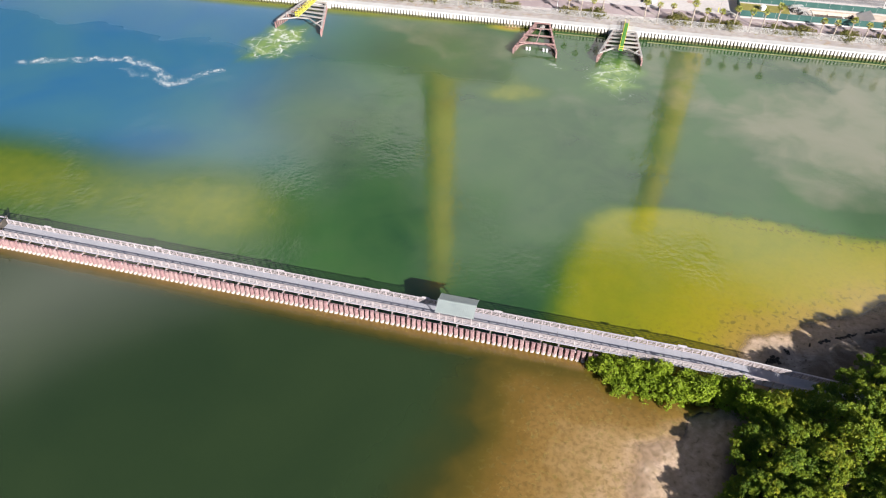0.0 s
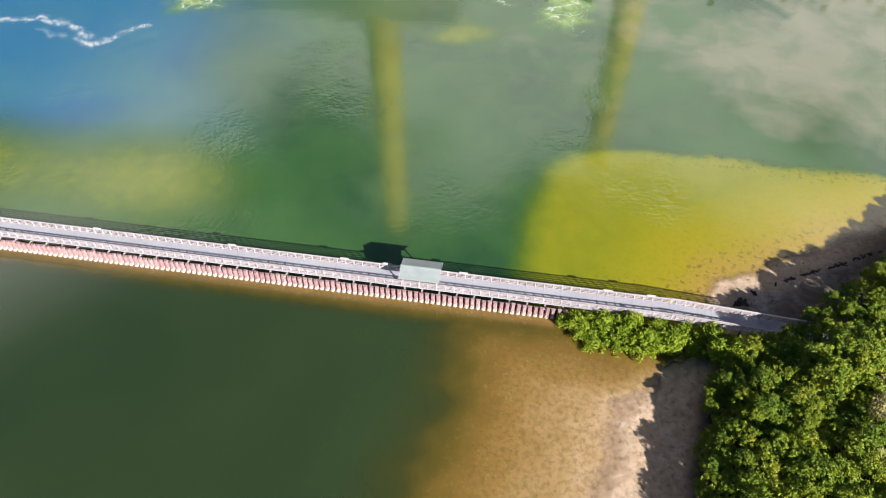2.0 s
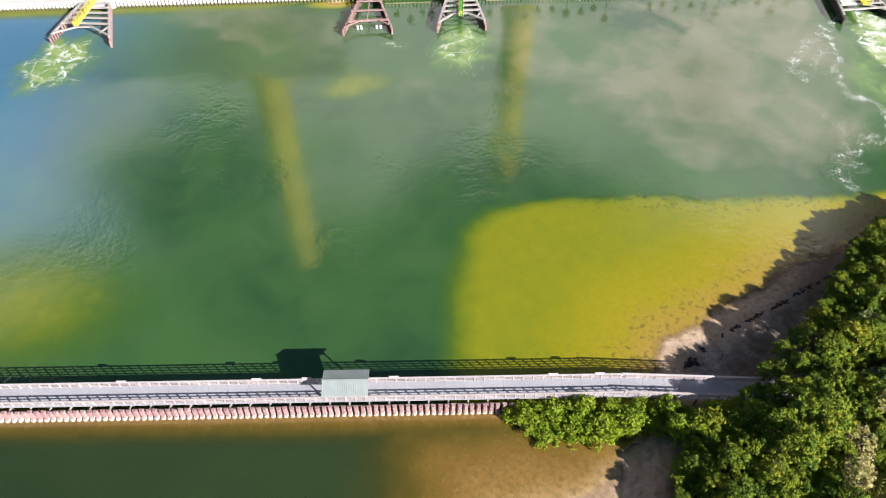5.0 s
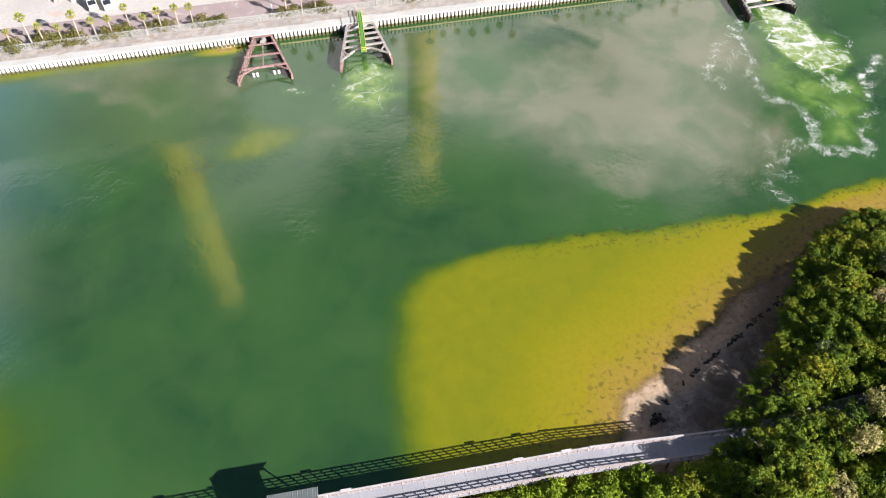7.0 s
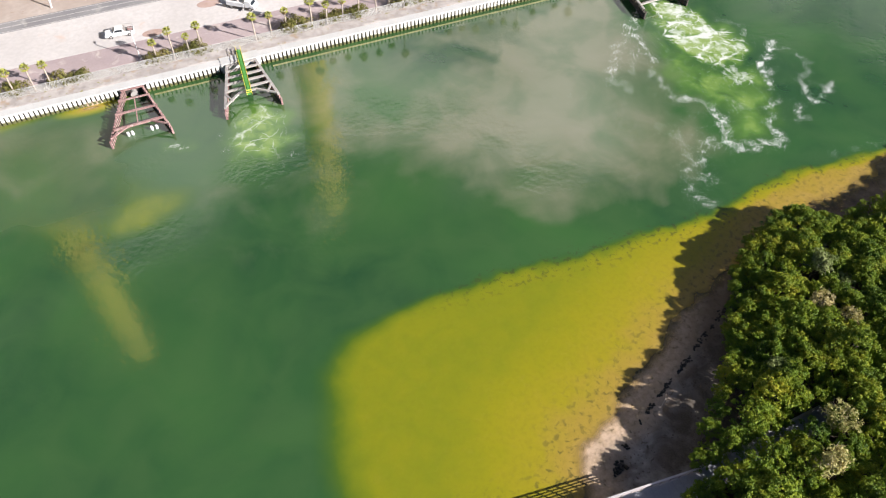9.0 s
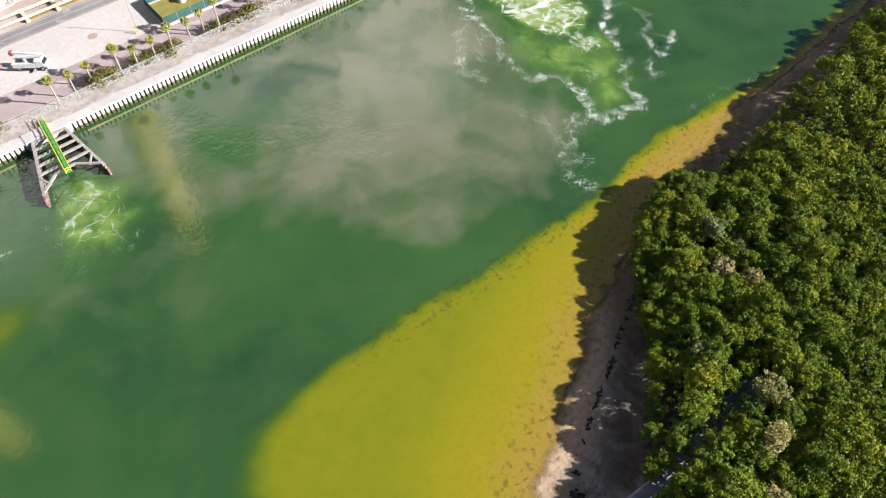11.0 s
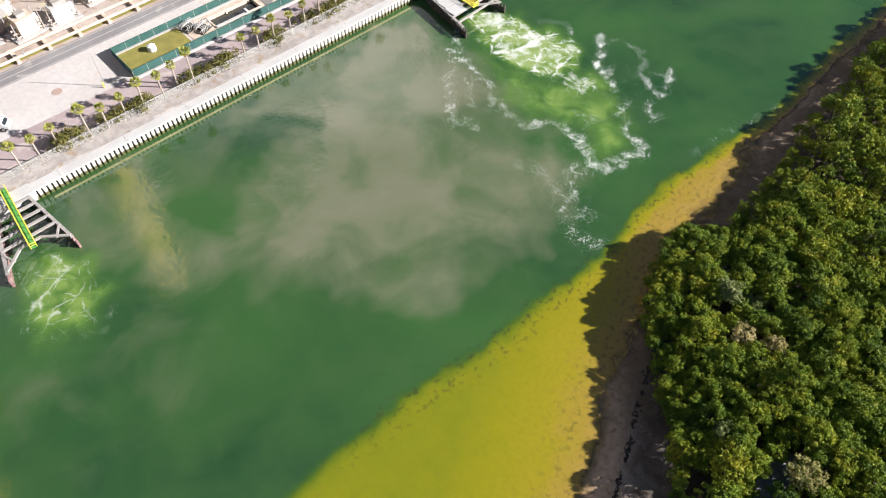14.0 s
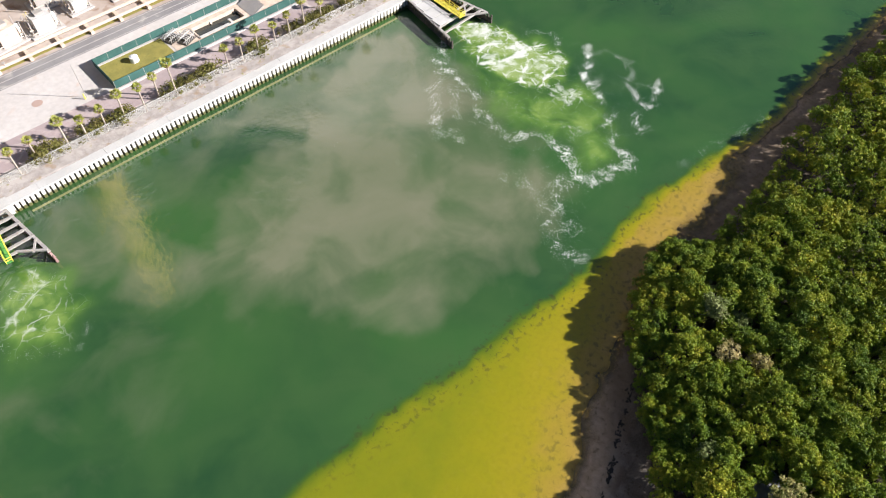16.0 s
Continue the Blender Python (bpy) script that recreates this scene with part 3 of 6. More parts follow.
ISLAND = [(46, -2), (47.5, 5), (50, 11.5), (58, 15), (66, 20), (76, 26), (93, 32.5), (104, 34.5), (114, 35.5), (122, 37.5), (131, 41), (140, 42.5), (162, 44.2), (200, 46),
          (2600, 120), (2600, -2600), (60, -2600), (30, -90), (33, -45), (35, -30), (37, -18), (38.5, -12), (40.5, -6)]
BAR = [(16, -2), (17, 20), (19.5, 34), (24, 39), (31, 41.2), (44, 42.3), (64, 42.0), (80, 42.3), (89, 41.6), (96, 43.4), (102, 45), (109, 46), (116, 45.8), (125, 44.8), (134, 44.6), (148, 46), (166, 48.8), (220, 52), (2600, 130), (2600, -50), (46, -2)]
FLAT = [(6, 2), (7, -17), (4, -30), (-2, -60), (-20, -120), (40, -120), (60, -20), (46, 2)]
CANOPY = [(43, -21.5), (44.6, -15.3), (44.8, -10.5), (47.2, -6.5), (50.4, -3.4), (56.6, 0.8), (60, 3.6), (63.6, 8.2), (67.6, 11.4), (71.2, 14.6), (75.6, 20.3), (79.2, 24.8), (83.8, 30), (86.4, 32.6), (92, 35.6),
          (98.5, 37.8), (102, 37.4), (107, 33.2), (111.5, 34.2), (119, 35), (128, 36.2), (133, 38.8), (148, 39.3), (158, 42.3), (177, 44), (215, 45),
          (215, 20), (150, 6), (98, -14), (76, -32), (52, -42), (33, -42), (33.5, -37.5), (38, -35), (42.5, -31)]


def axis(far0, a, b, step, far1):
    return np.concatenate([far0, np.arange(a, b + step / 2, step), far1])


def sheet(xs, ys):
    x, y = (q.ravel() for q in np.meshgrid(xs, ys))
    nx, ny = len(xs), len(ys)
    k = (np.arange(nx - 1)[None] + nx * np.arange(ny - 1)[:, None]).ravel()
    return x, y, np.stack([k, k + 1, k + nx + 1, k + nx], 1)


def bed(x, y):
    """Height of the ground, and how far it is beach, forest floor with its painted shade, weedy bed and fill."""
    isle = signed(ISLAND, x, y) + 0.6 * wobble(x, y, 9, 1)
    bar = signed(BAR, x, y) + 0.5 * wobble(x, y, 17, 2) + 0.45 * wobble(x, y, 4.2, 12) * smooth((x - 28) / 20)
    flat = signed(FLAT, x, y) + 1.2 * wobble(x, y, 12, 3)
    soft = 2.3 + 5.0 * smooth((34 - x) / 20)
    zn = -4.0 + (np.maximum((0.065 - 0.035 * smooth((x - 88) / 10)) * isle, -1.25) + 4.0) * smooth((bar + soft) / (2 * soft))
    for cx, cy, rx, ry, h in ((-96, 17, 38, 16, 2.2), (-46, 19, 20, 15, 1.75), (-4, 73, 8.5, 4.5, 1.8), (4, 77, 6, 4, 1.3), (-3, 82, 5, 7, 1.2)):
        zn = zn + h * np.exp(-(((x - cx) / rx) ** 2 + ((y - cy) / ry) ** 2))
    zs = -3.4 + (np.clip(0.032 * isle + 0.05, -1.4, 0.3) + 3.4) * smooth((flat + 9) / 24)
    zs = np.maximum(zs, -0.9 - 0.5 * np.maximum(-0.6 - y, 0))
    z = np.where(y > 1.5, zn, zs)
    z = np.where(isle > 0, np.clip(0.06 * isle, 0, 1.1), z) + 0.03 * wobble(x, y, 5, 4)
    d = (y - 107.6) * math.cos(radians(3.1)) - x * math.sin(radians(3.1))
    z = np.where(d > -6, np.maximum(z, -3.2 + 1.85 * smooth((-8 - x) / 20) + 0.5 * np.minimum(d, 0)), z)
    z = np.maximum(z, -6.0 + 6.06 * np.exp(-(((x + 8.5) / 9.5) ** 2 + ((d + 0.7) / 3.2) ** 2)) * (d < 0.3))   # sand and rubble heaped by the rust-red flume
    z = z + (WALL_TOP - 0.03 - z) * smooth((d - 0.3) / 0.6)
    s = x * math.cos(radians(3.1)) + (y - 107.6) * math.sin(radians(3.1))
    z = np.where((s > 69) & (s < 82) & (d > 16) & (d < 22), -0.9, z)      # a sunken basin behind the sea wall
    canopy = signed(CANOPY, x, y)
    beach = smooth((isle - 0.5) / 5) * (y > 2) * (d < 0) * smooth((104 - x) / 15)
    # reaches past the canopy, painting the trees' shade onto the upper beach
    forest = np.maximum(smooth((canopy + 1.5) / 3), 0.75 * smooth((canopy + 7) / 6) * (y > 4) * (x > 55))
    weed = (y > 1.5) * (np.maximum(smooth((bar + 2.5) / 2) * smooth((5.5 - bar) / 4) * smooth((x - 28) / 25), 0.75 * smooth((isle + 10) / 7) * smooth((bar - 1) / 4))
                        + 0.8 * smooth((14 - y) / 8) * smooth((x - 22) / 10)) * smooth((bar + 2.5) / 2)
    weed = np.clip(weed + 0.12 * (y > 1.5) * smooth((bar - 2) / 3) * smooth((isle + 9) / 5) * smooth((66 - x) / 8) + (y <= 1.5) * 0.45 * smooth((flat - 3) / 6), 0, 1)
    return z, beach, forest, weed, smooth((d - 0.2) / 0.4), bar, flat, isle


def put_attrs(me, values):
    for key, v in values.items():
        me.attributes.new(key, "FLOAT", "POINT").data.foreach_set("value", np.asarray(v, np.float32))


def sheet_object(name, xs, ys, height, mat, values, label):
    x, y, faces = sheet(xs, ys)
    me = bpy.data.meshes.new(name)
    me.from_pydata(np.stack([x, y, height(x, y)], 1).tolist(), [], faces.tolist())
    me.materials.append(mat)
    me.polygons.foreach_set("use_smooth", [True] * len(me.polygons))
    put_attrs(me, values(x, y))
    return tagged(new(name, me), label, name, kind="structure")


FAR = np.array([-2500, -1200, -600, -350, -240, -190, -160])
gx = axis(FAR, -140, 185, 1.0, -FAR[::-1] + 60)
gy = axis(FAR + 60, -60, 136, 1.0, np.array([150, 175, 230, 350, 700, 1300, 2500]))
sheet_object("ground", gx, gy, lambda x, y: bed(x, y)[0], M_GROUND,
             lambda x, y: dict(zip(("beach", "forest", "weed", "fill"), bed(x, y)[1:5])), "sandy sea bed, pale flats, beach and forest floor darkened for tree shade")


def water_values(x, y):
    z, _, _, weed, _, bar, flat, isle = bed(x, y)
    s = x * math.cos(radians(3.1)) + (y - 107.6) * math.sin(radians(3.1))
    d = (y - 107.6) * math.cos(radians(3.1)) - x * math.sin(radians(3.1))
    foam, web, aer, froth = 0 * x, 0 * x, 0 * x, 0 * x
    # stirred water before the flumes: outline, softness, lace, milkiness, froth
    pools = (([(113.4, 104), (118.3, 101), (121.7, 95.8), (121, 91.5), (123.8, 87), (124, 82.8), (121, 78.2), (118, 75.8), (113.9, 77), (110, 81.2), (109, 85.6), (107.8, 91), (109, 94.5), (110.8, 99.8)], 2.4, 1.0, 1.0, 0.42),
             ([(112, 103), (119, 100.5), (121, 96), (118, 93), (112, 95)], 3.0, 1.0, 1.0, 0.8),
             ([(115.5, 79), (118, 76), (119.4, 71.7), (117, 69.3), (113.3, 68.7), (111.5, 72.5), (112.6, 77)], 2.5, 0.55, 0.72, 0.55),
             ([(107.6, 96), (109, 85), (114, 77), (122, 74.5), (120.5, 68), (118.3, 62.9), (113.3, 57.2), (111, 53.4), (102, 56), (106, 63.5), (101, 71.6), (100.5, 79)], 5, 0.12, 0.66, 0.0),
             ([(-69.7, 93), (-60, 95), (-56, 85), (-60, 74.5), (-72, 71), (-74, 81)], 5, 0.85, 0.85, 0.35),
             ([(18, 100), (25.5, 97), (28.4, 91), (27.6, 84), (21, 79), (15.5, 80.5), (13.2, 86.5), (16, 94)], 5, 0.48, 0.85, 0.14),
             ([(4.2, 90.6), (8.4, 90), (8.2, 88), (4.6, 88.8)], 2, 0.5, 0.45, 0.95))
    sx, sy = 1.2 * wobble(x, y, 8, 5) + 0.5 * wobble(x, y, 3.1, 15), 1.2 * wobble(x, y, 7, 6) + 0.5 * wobble(x, y, 2.8, 16)
    for outline, soft, k, a, w in pools:
        g = signed(outline, x + sx, y + sy)
        web, aer, froth = np.maximum(web, k * smooth((g + 0.6) / soft)), np.maximum(aer, a * smooth((g + 2.0) / (soft + 2.5))), np.maximum(froth, w * smooth((g + 0.4) / soft))
    # drift lines: course, width, strength
    lines = (([(103, 95.6), (103.1, 91.6), (102, 88.2), (101.5, 83.7), (100, 80.1), (98.6, 75.5), (100.1, 70.9), (102.7, 69.1), (104.6, 65.8)], 1.23, 1.08),
             ([(104.6, 65.8), (105.1, 62.7), (102.8, 58.4), (101.5, 55.1), (105, 54.5), (108.4, 53.7), (110.8, 52.7), (112.3, 54.9)], 1.62, 1.35),
             ([(106.1, 98), (100.8, 92.6), (97.1, 89.7), (95.1, 86.5), (91.9, 82.8), (90.8, 79.2), (92.5, 76.3)], 1.95, 0.84), ([(102.6, 90.3), (97.7, 84.4), (96, 81)], 2.08, 0.65),
             ([(128.5, 80.7), (129.1, 77.6), (131.5, 77.4), (131.6, 74.6), (131.6, 71), (129.9, 69.8)], 1.04, 0.78), ([(129.9, 69.8), (126.9, 67.1), (125, 63.7), (124.9, 60.6), (128.1, 62), (131.4, 64.3)], 1.23, 1.08),
             ([(126.9, 65.4), (129.3, 65.6), (129.9, 63.8)], 1.04, 0.76), ([(122.7, 60.8), (119.9, 59.7), (118.7, 57.6), (120.3, 57.1)], 1.10, 1.03),
             ([(128.4, 80.3), (126.8, 77.6), (124.3, 75.2), (122, 74.1), (121.9, 71.6), (120.7, 69.7), (120, 67.8)], 1.30, 1.46), ([(118.4, 63.6), (115.2, 62.3), (114.8, 59.7), (112.5, 58.6), (111.6, 54.7)], 1.23, 0.97),
             ([(106.6, 67.9), (108.9, 67.4), (108.9, 64.5), (110.8, 63.6)], 1.56, 0.76), ([(101.5, 56), (97.5, 57.5), (94.7, 54.3), (90.1, 52.6), (89.2, 48.8), (87.9, 45.6), (90.6, 44.8)], 1.95, 0.93), ([(93.2, 63.6), (94.3, 58.6), (93.4, 52.9), (93, 48.7)], 2.47, 0.71),
             ([(123, 92), (124.5, 89), (127, 88), (126.5, 85), (124.2, 84)], 1.04, 0.81), ([(109, 101), (106.5, 98.5), (104.5, 97.5)], 1.30, 0.97),
             ([(-123, 57), (-106, 62.9), (-97, 65.3), (-87.4, 62.2), (-81.6, 57), (-76.7, 62.3), (-73.4, 65.9)], 1.62, 1.24), ([(-96, 61), (-90, 59), (-84, 59)], 1.82, 0.81),
             ([(13.5, 90), (15, 83), (22, 78.6), (26, 80.5)], 1.2, 0.55), ([(16, 97), (20, 92), (25, 93)], 1.30, 0.65), ([(118, 46.6), (126.3, 46.8), (133.3, 45.4), (139, 45.2)], 2.08, 0.54))
    for line, wide, k in lines:
        foam = np.maximum(foam, k * np.exp(-(near(line, x + 0.7 * wobble(x, y, 6, 5), y + 0.7 * wobble(x, y, 5, 6)) / wide) ** 2))
    foam = np.maximum(foam, 0.34 * smooth(signed([(86, 46), (110, 46), (122, 55), (134, 64), (134, 84), (120, 96), (100, 96), (90, 80)], x, y) / 8))
    foam = np.maximum(foam, 0.42 * smooth((signed([(66, 88), (75, 93), (88, 82), (88, 74), (79, 73), (76, 80)], x, y) + 2) / 8) * (wobble(x, y, 9, 21) > 0.2))
    rough = 3.5 * wobble(x, y, 20, 8) + 2.0 * wobble(x, y, 8, 9)
    bx, by = 1.5 * wobble(x, y, 11, 17) + 0.8 * wobble(x, y, 4.5, 18), 1.5 * wobble(x, y, 10, 19) + 0.8 * wobble(x, y, 4, 20)
    silt = smooth((signed([(72, 97), (80, 106), (94, 112), (105, 107.5), (99, 92), (93, 80), (88, 69.6), (81, 64.7), (76, 62.4), (69.5, 59.2), (64.9, 58.8), (59.7, 60.4), (55.2, 66), (50.2, 70.8), (47.1, 77.4), (48.4, 80.6), (51.7, 80), (53.2, 84.2), (53.3, 90.4), (59.5, 92), (66, 90)], x + bx, y + by) + 1.6) / 5)
    tongue = smooth((signed([(42, 110), (51.6, 109.5), (59.5, 106), (68, 102.2), (77.4, 93), (72.7, 92), (67.2, 94.5), (59.5, 93), (54, 91), (50, 86), (45, 80), (40, 92), (41, 102)], x + bx, y + by) + 1.2) / 4)
    haze = smooth((signed([(10, 106), (24, 109), (42, 111), (109, 112), (108, 108), (107, 96), (105, 74), (104, 58), (92, 45), (66, 47), (60, 47), (55, 52), (48, 64), (36, 70), (28, 84)], x + bx, y + by) + 0.5 * rough + 3) / 11) * (1 - 0.66 * tongue)
    brown = smooth((signed([(-75, 112), (-75, 100), (-40, 92), (-20, 80), (0, 84), (2, 112)], x, y) + rough) / 12)
    silt = np.maximum(np.maximum(silt * 0.97, (0.54 + 0.2 * smooth((x - 40) / 20)) * haze), 0.5 * brown)
    silt = np.maximum(silt, 0.24 * smooth((signed([(2, 90), (40, 92), (46, 72), (34, 52), (12, 50), (-8, 64)], x, y) + rough) / 14))
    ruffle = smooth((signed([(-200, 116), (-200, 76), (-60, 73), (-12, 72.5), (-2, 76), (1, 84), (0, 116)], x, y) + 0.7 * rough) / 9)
    # the painted sky reflection fades in towards negative x
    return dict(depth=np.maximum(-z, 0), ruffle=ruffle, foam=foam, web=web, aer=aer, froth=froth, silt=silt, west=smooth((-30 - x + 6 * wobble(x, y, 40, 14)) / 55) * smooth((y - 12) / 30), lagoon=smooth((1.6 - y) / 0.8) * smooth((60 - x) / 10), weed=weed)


wx = axis(FAR, -140, 185, 0.8, -FAR[::-1] + 60)
wy = axis(FAR + 60, -60, 118, 0.8, np.array([]))
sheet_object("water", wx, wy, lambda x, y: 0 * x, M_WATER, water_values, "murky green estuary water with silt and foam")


# ---- land behind the sea wall ----
def slab(name, s0, s1, d0, d1, z, mat, label, thick=0.12):
    ob = part(name, Shape().box(((s0 + s1) / 2, (d0 + d1) / 2, z - thick / 2), (s1 - s0, d1 - d0, thick)), mat, m=LAND)
    return tagged(ob, label, name.replace("_", " "), kind="structure")


slab("pavement", -150, 190, 7.6, 14.6, WALL_TOP + 0.03, M_PAVING, "mauve paved strip behind the palms")
BASIN = (70.2, 81.0, 17.0, 21.2)
for s0, s1, d0, d1 in ((-150, BASIN[0], 14.6, 28.2), (BASIN[1], 190, 14.6, 28.2), (BASIN[0], BASIN[1], 14.6, BASIN[2]), (BASIN[0], BASIN[1], BASIN[3], 28.2)):
    slab("lot", s0, s1, d0, d1, WALL_TOP + 0.045, M_LOT, "pale limerock yard with worn patches")
slab("road", -150, 190, 28.2, 32.4, WALL_TOP + 0.06, M_ROAD, "worn grey asphalt plant road")
slab("yard", -150, 190, 32.4, 80, WALL_TOP + 0.035, M_YARD, "tan industrial yard with stains")
for d in (28.5, 30.3, 32.0):
    slab("road_line", -150, 190, d - 0.06, d + 0.06, WALL_TOP + 0.066, M_LOT, "faded white road line", 0.02)
slab("kerb", 51, 108, 13.55, 14.05, WALL_TOP + 0.2, M_PALE, "white concrete kerb beside the green fence", 0.3)
slab("grass_verge", 30, 110, 33.4, 35.2, WALL_TOP + 0.055, M_TURF, "dry grass strip under the pipe rack", 0.05)

# sea wall: cap, sheet piles one by one, footing
wall = thing("seawall", "white-capped corrugated steel sea wall", "sea wall", LAND, kind="structure")
S0, S1, PITCH = -150.0, 109.5, 0.86
cap = Shape()
for s in np.arange(S0, S1, 12.0):
    e = min(s + 11.97, S1)
    cap.box(((s + e) / 2, 0.85, WALL_TOP - 0.12), (e - s, 1.9, 0.34))
part("cap", cap, M_CAP, wall, "white concrete cap in long pours")
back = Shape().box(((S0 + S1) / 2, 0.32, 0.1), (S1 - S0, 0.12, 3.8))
part("web", back, M_RECESS_SHADE, wall, "recessed steel between the ribs, coloured dark as in shade")
rib = Shape()
rib.add([(-0.31, 0.3, -1.6), (-0.24, -0.06, -1.6), (0.24, -0.06, -1.6), (0.31, 0.3, -1.6), (-0.31, 0.3, 1.9), (-0.24, -0.06, 1.9), (0.24, -0.06, 1.9), (0.31, 0.3, 1.9)],
        [(0, 1, 5, 4), (1, 2, 6, 5), (2, 3, 7, 6), (4, 5, 6, 7)])
rib_mesh = rib.mesh("sheet_pile", M_WALLPILE)
rest = Shape()
for s in np.arange(S0 + 0.5, S1, PITCH):
    if any(a < s < b for a, b in ((-66.5, -59.5), (-1.9, 2.3), (18.6, 24.4))):
        continue
    if -70 < s:
        part("sheet_pile", rib_mesh, None, wall, m=pose(s, 0, 0))
    else:
        rest.add([(x + s, y, z) for x, y, z in rib.v], rib.f)
tagged(part("far_sheet_piles", rest, M_WALLPILE, wall), kind="stuff")
for s0, s1 in ((3.4, 16.4), (27.2, 105.5)):
    part("footing", Shape().box(((s0 + s1) / 2, -1.3, -0.235), (s1 - s0, 0.5, 0.5)), M_FOOTING, wall, "algae-yellow footing awash in the water")

# chain-link fence
fence = thing("chain_link_fence", "grey chain-link fence along the sea wall", "fence", LAND)
net, rails = Shape(), Shape()
post_mesh = Shape().tube((0, 0, 0), (0, 0, 1.75), 0.045, n=6).mesh("post", M_FENCE)
FENCE_D = 4.75
for s in np.arange(-90, 109, 3.0):
    part("post", post_mesh, None, fence, m=pose(s, FENCE_D, WALL_TOP))
    net.add([(s, FENCE_D + 0.03, WALL_TOP + 0.02), (s + 2.96, FENCE_D + 0.03, WALL_TOP + 0.02), (s + 2.96, FENCE_D + 0.03, WALL_TOP + 1.68), (s, FENCE_D + 0.03, WALL_TOP + 1.68)], [(0, 1, 2, 3)])
rails.tube((-90, FENCE_D, WALL_TOP + 1.72), (111, FENCE_D, WALL_TOP + 1.72), 0.04, n=6)
part("top_rail", rails, M_FENCE, fence)
part("wire_mesh", net, M_CHAIN, fence, "woven wire mesh")
rng = random.Random(5)


# ---- plants ----
def spike(sh, p, out, size, rnd):
    """A narrow leafy twig end that points outwards and up from its tuft."""
    u = (Vector(out) + Vector((rnd.uniform(-0.5, 0.5), rnd.uniform(-0.5, 0.5), rnd.uniform(-0.1, 0.7)))).normalized()
    n = Vector((rnd.uniform(-0.8, 0.8), rnd.uniform(-0.8, 0.8), 1.0))
    w = u.cross(n).normalized() * size * rnd.uniform(0.16, 0.24)
    p, n = Vector(p), w.cross(u).normalized() * size * 0.08
    sh.add([p - u * size * 0.45, p + w - n, p + u * size * 0.55, p - w - n], [(0, 1, 2, 3)])


def leaf(sh, p, n, size, rnd, ratio=0.55):
    """One leaf, a bent diamond, at p, facing about n."""
    n = (Vector(n) + Vector((rnd.uniform(-1, 1), rnd.uniform(-1, 1), rnd.uniform(-0.6, 1))) * 0.8).normalized()
    u = n.orthogonal().normalized()
    u = (u * math.cos(a := rnd.uniform(0, 6.28)) + n.cross(u) * math.sin(a)).normalized()
    w = n.cross(u) * size * ratio / 2
    u = u * size / 2
    p = Vector(p)
    sh.add([p - u, p + w - n * size * 0.1, p + u, p - w - n * size * 0.1], [(0, 1, 2, 3)])


def crown(seed, rx, rz, z0, puffs, leaves, size, puff_r, low=-0.55, spiky=False):
    """An uneven crown: tufts of leaves on and under a lumpy dome."""
    rnd, sh = random.Random(seed), Shape()
    lump = [(rnd.uniform(0, 6.28), rnd.uniform(0.7, 1.25)) for _ in range(5)]
    for k in range(puffs * 4 if spiky else 0):
        q = Vector((rnd.gauss(0, 1), rnd.gauss(0, 1), rnd.gauss(0.2, 0.8))).normalized()
        leaf(sh, (q.x * rx * 0.66, q.y * rx * 0.66, z0 - 0.1 + q.z * rz * 0.66), q, size * rnd.uniform(1.1, 1.7), rnd)
    for k in range(puffs):
        a = rnd.uniform(0, 6.28)
        up = low + (1 - low) * math.sqrt(rnd.random()) if rnd.random() < 0.85 else rnd.uniform(low, 1)
        flat = math.sqrt(max(0.0, 1 - min(1, abs(up)) ** 2))
        bulge = max(q * max(0.62, math.cos((a - b) / 1.6)) for b, q in lump)
        deep = 1.13 - 0.5 * rnd.random() ** 1.3
        c = Vector((math.cos(a) * flat * rx * bulge * deep, math.sin(a) * flat * rx * bulge * deep, z0 + rz * up * (0.85 + 0.3 * rnd.random())))
        r = puff_r * rnd.choice((0.6, 0.8, 0.9, 1.0, 1.2, 1.5))
        for _ in range(int(leaves * rnd.uniform(0.7, 1.3))):
            q = Vector((rnd.gauss(0, 1), rnd.gauss(0, 1), rnd.gauss(0.35, 0.8))).normalized()
            if spiky and rnd.random() < 0.45:
                spike(sh, c + q * r * rnd.uniform(0.3, 1.0), q, size * rnd.uniform(0.7, 1.35), rnd)
            else:
                leaf(sh, c + Vector((q.x * r, q.y * r, q.z * r * 0.8)), q, size * rnd.uniform(0.7, 1.3), rnd)
    return sh


def limbs(seed, height, r, spread):
    """Tapered trunk with limbs."""
    rnd, sh = random.Random(seed), Shape()
    top = Vector((rnd.uniform(-0.4, 0.4), rnd.uniform(-0.4, 0.4), height))
    sh.tube((0, 0, -0.3), top * 0.5, r, r * 0.75, 7, False)
    sh.tube(top * 0.5, top, r * 0.75, r * 0.3, 7, False)
    for k in range(6):
        a, b = k * 1.05 + rnd.uniform(-0.3, 0.3), rnd.uniform(0.3, 0.75)
        base = top * b
        tip = base + Vector((math.cos(a) * spread, math.sin(a) * spread, height * rnd.uniform(0.2, 0.45)))
        mid = (base + tip) / 2 + Vector((0, 0, -0.2))
        sh.tube(base, mid, r * 0.45, r * 0.3, 5, False)
        sh.tube(mid, tip, r * 0.3, r * 0.1, 5, False)
    return sh


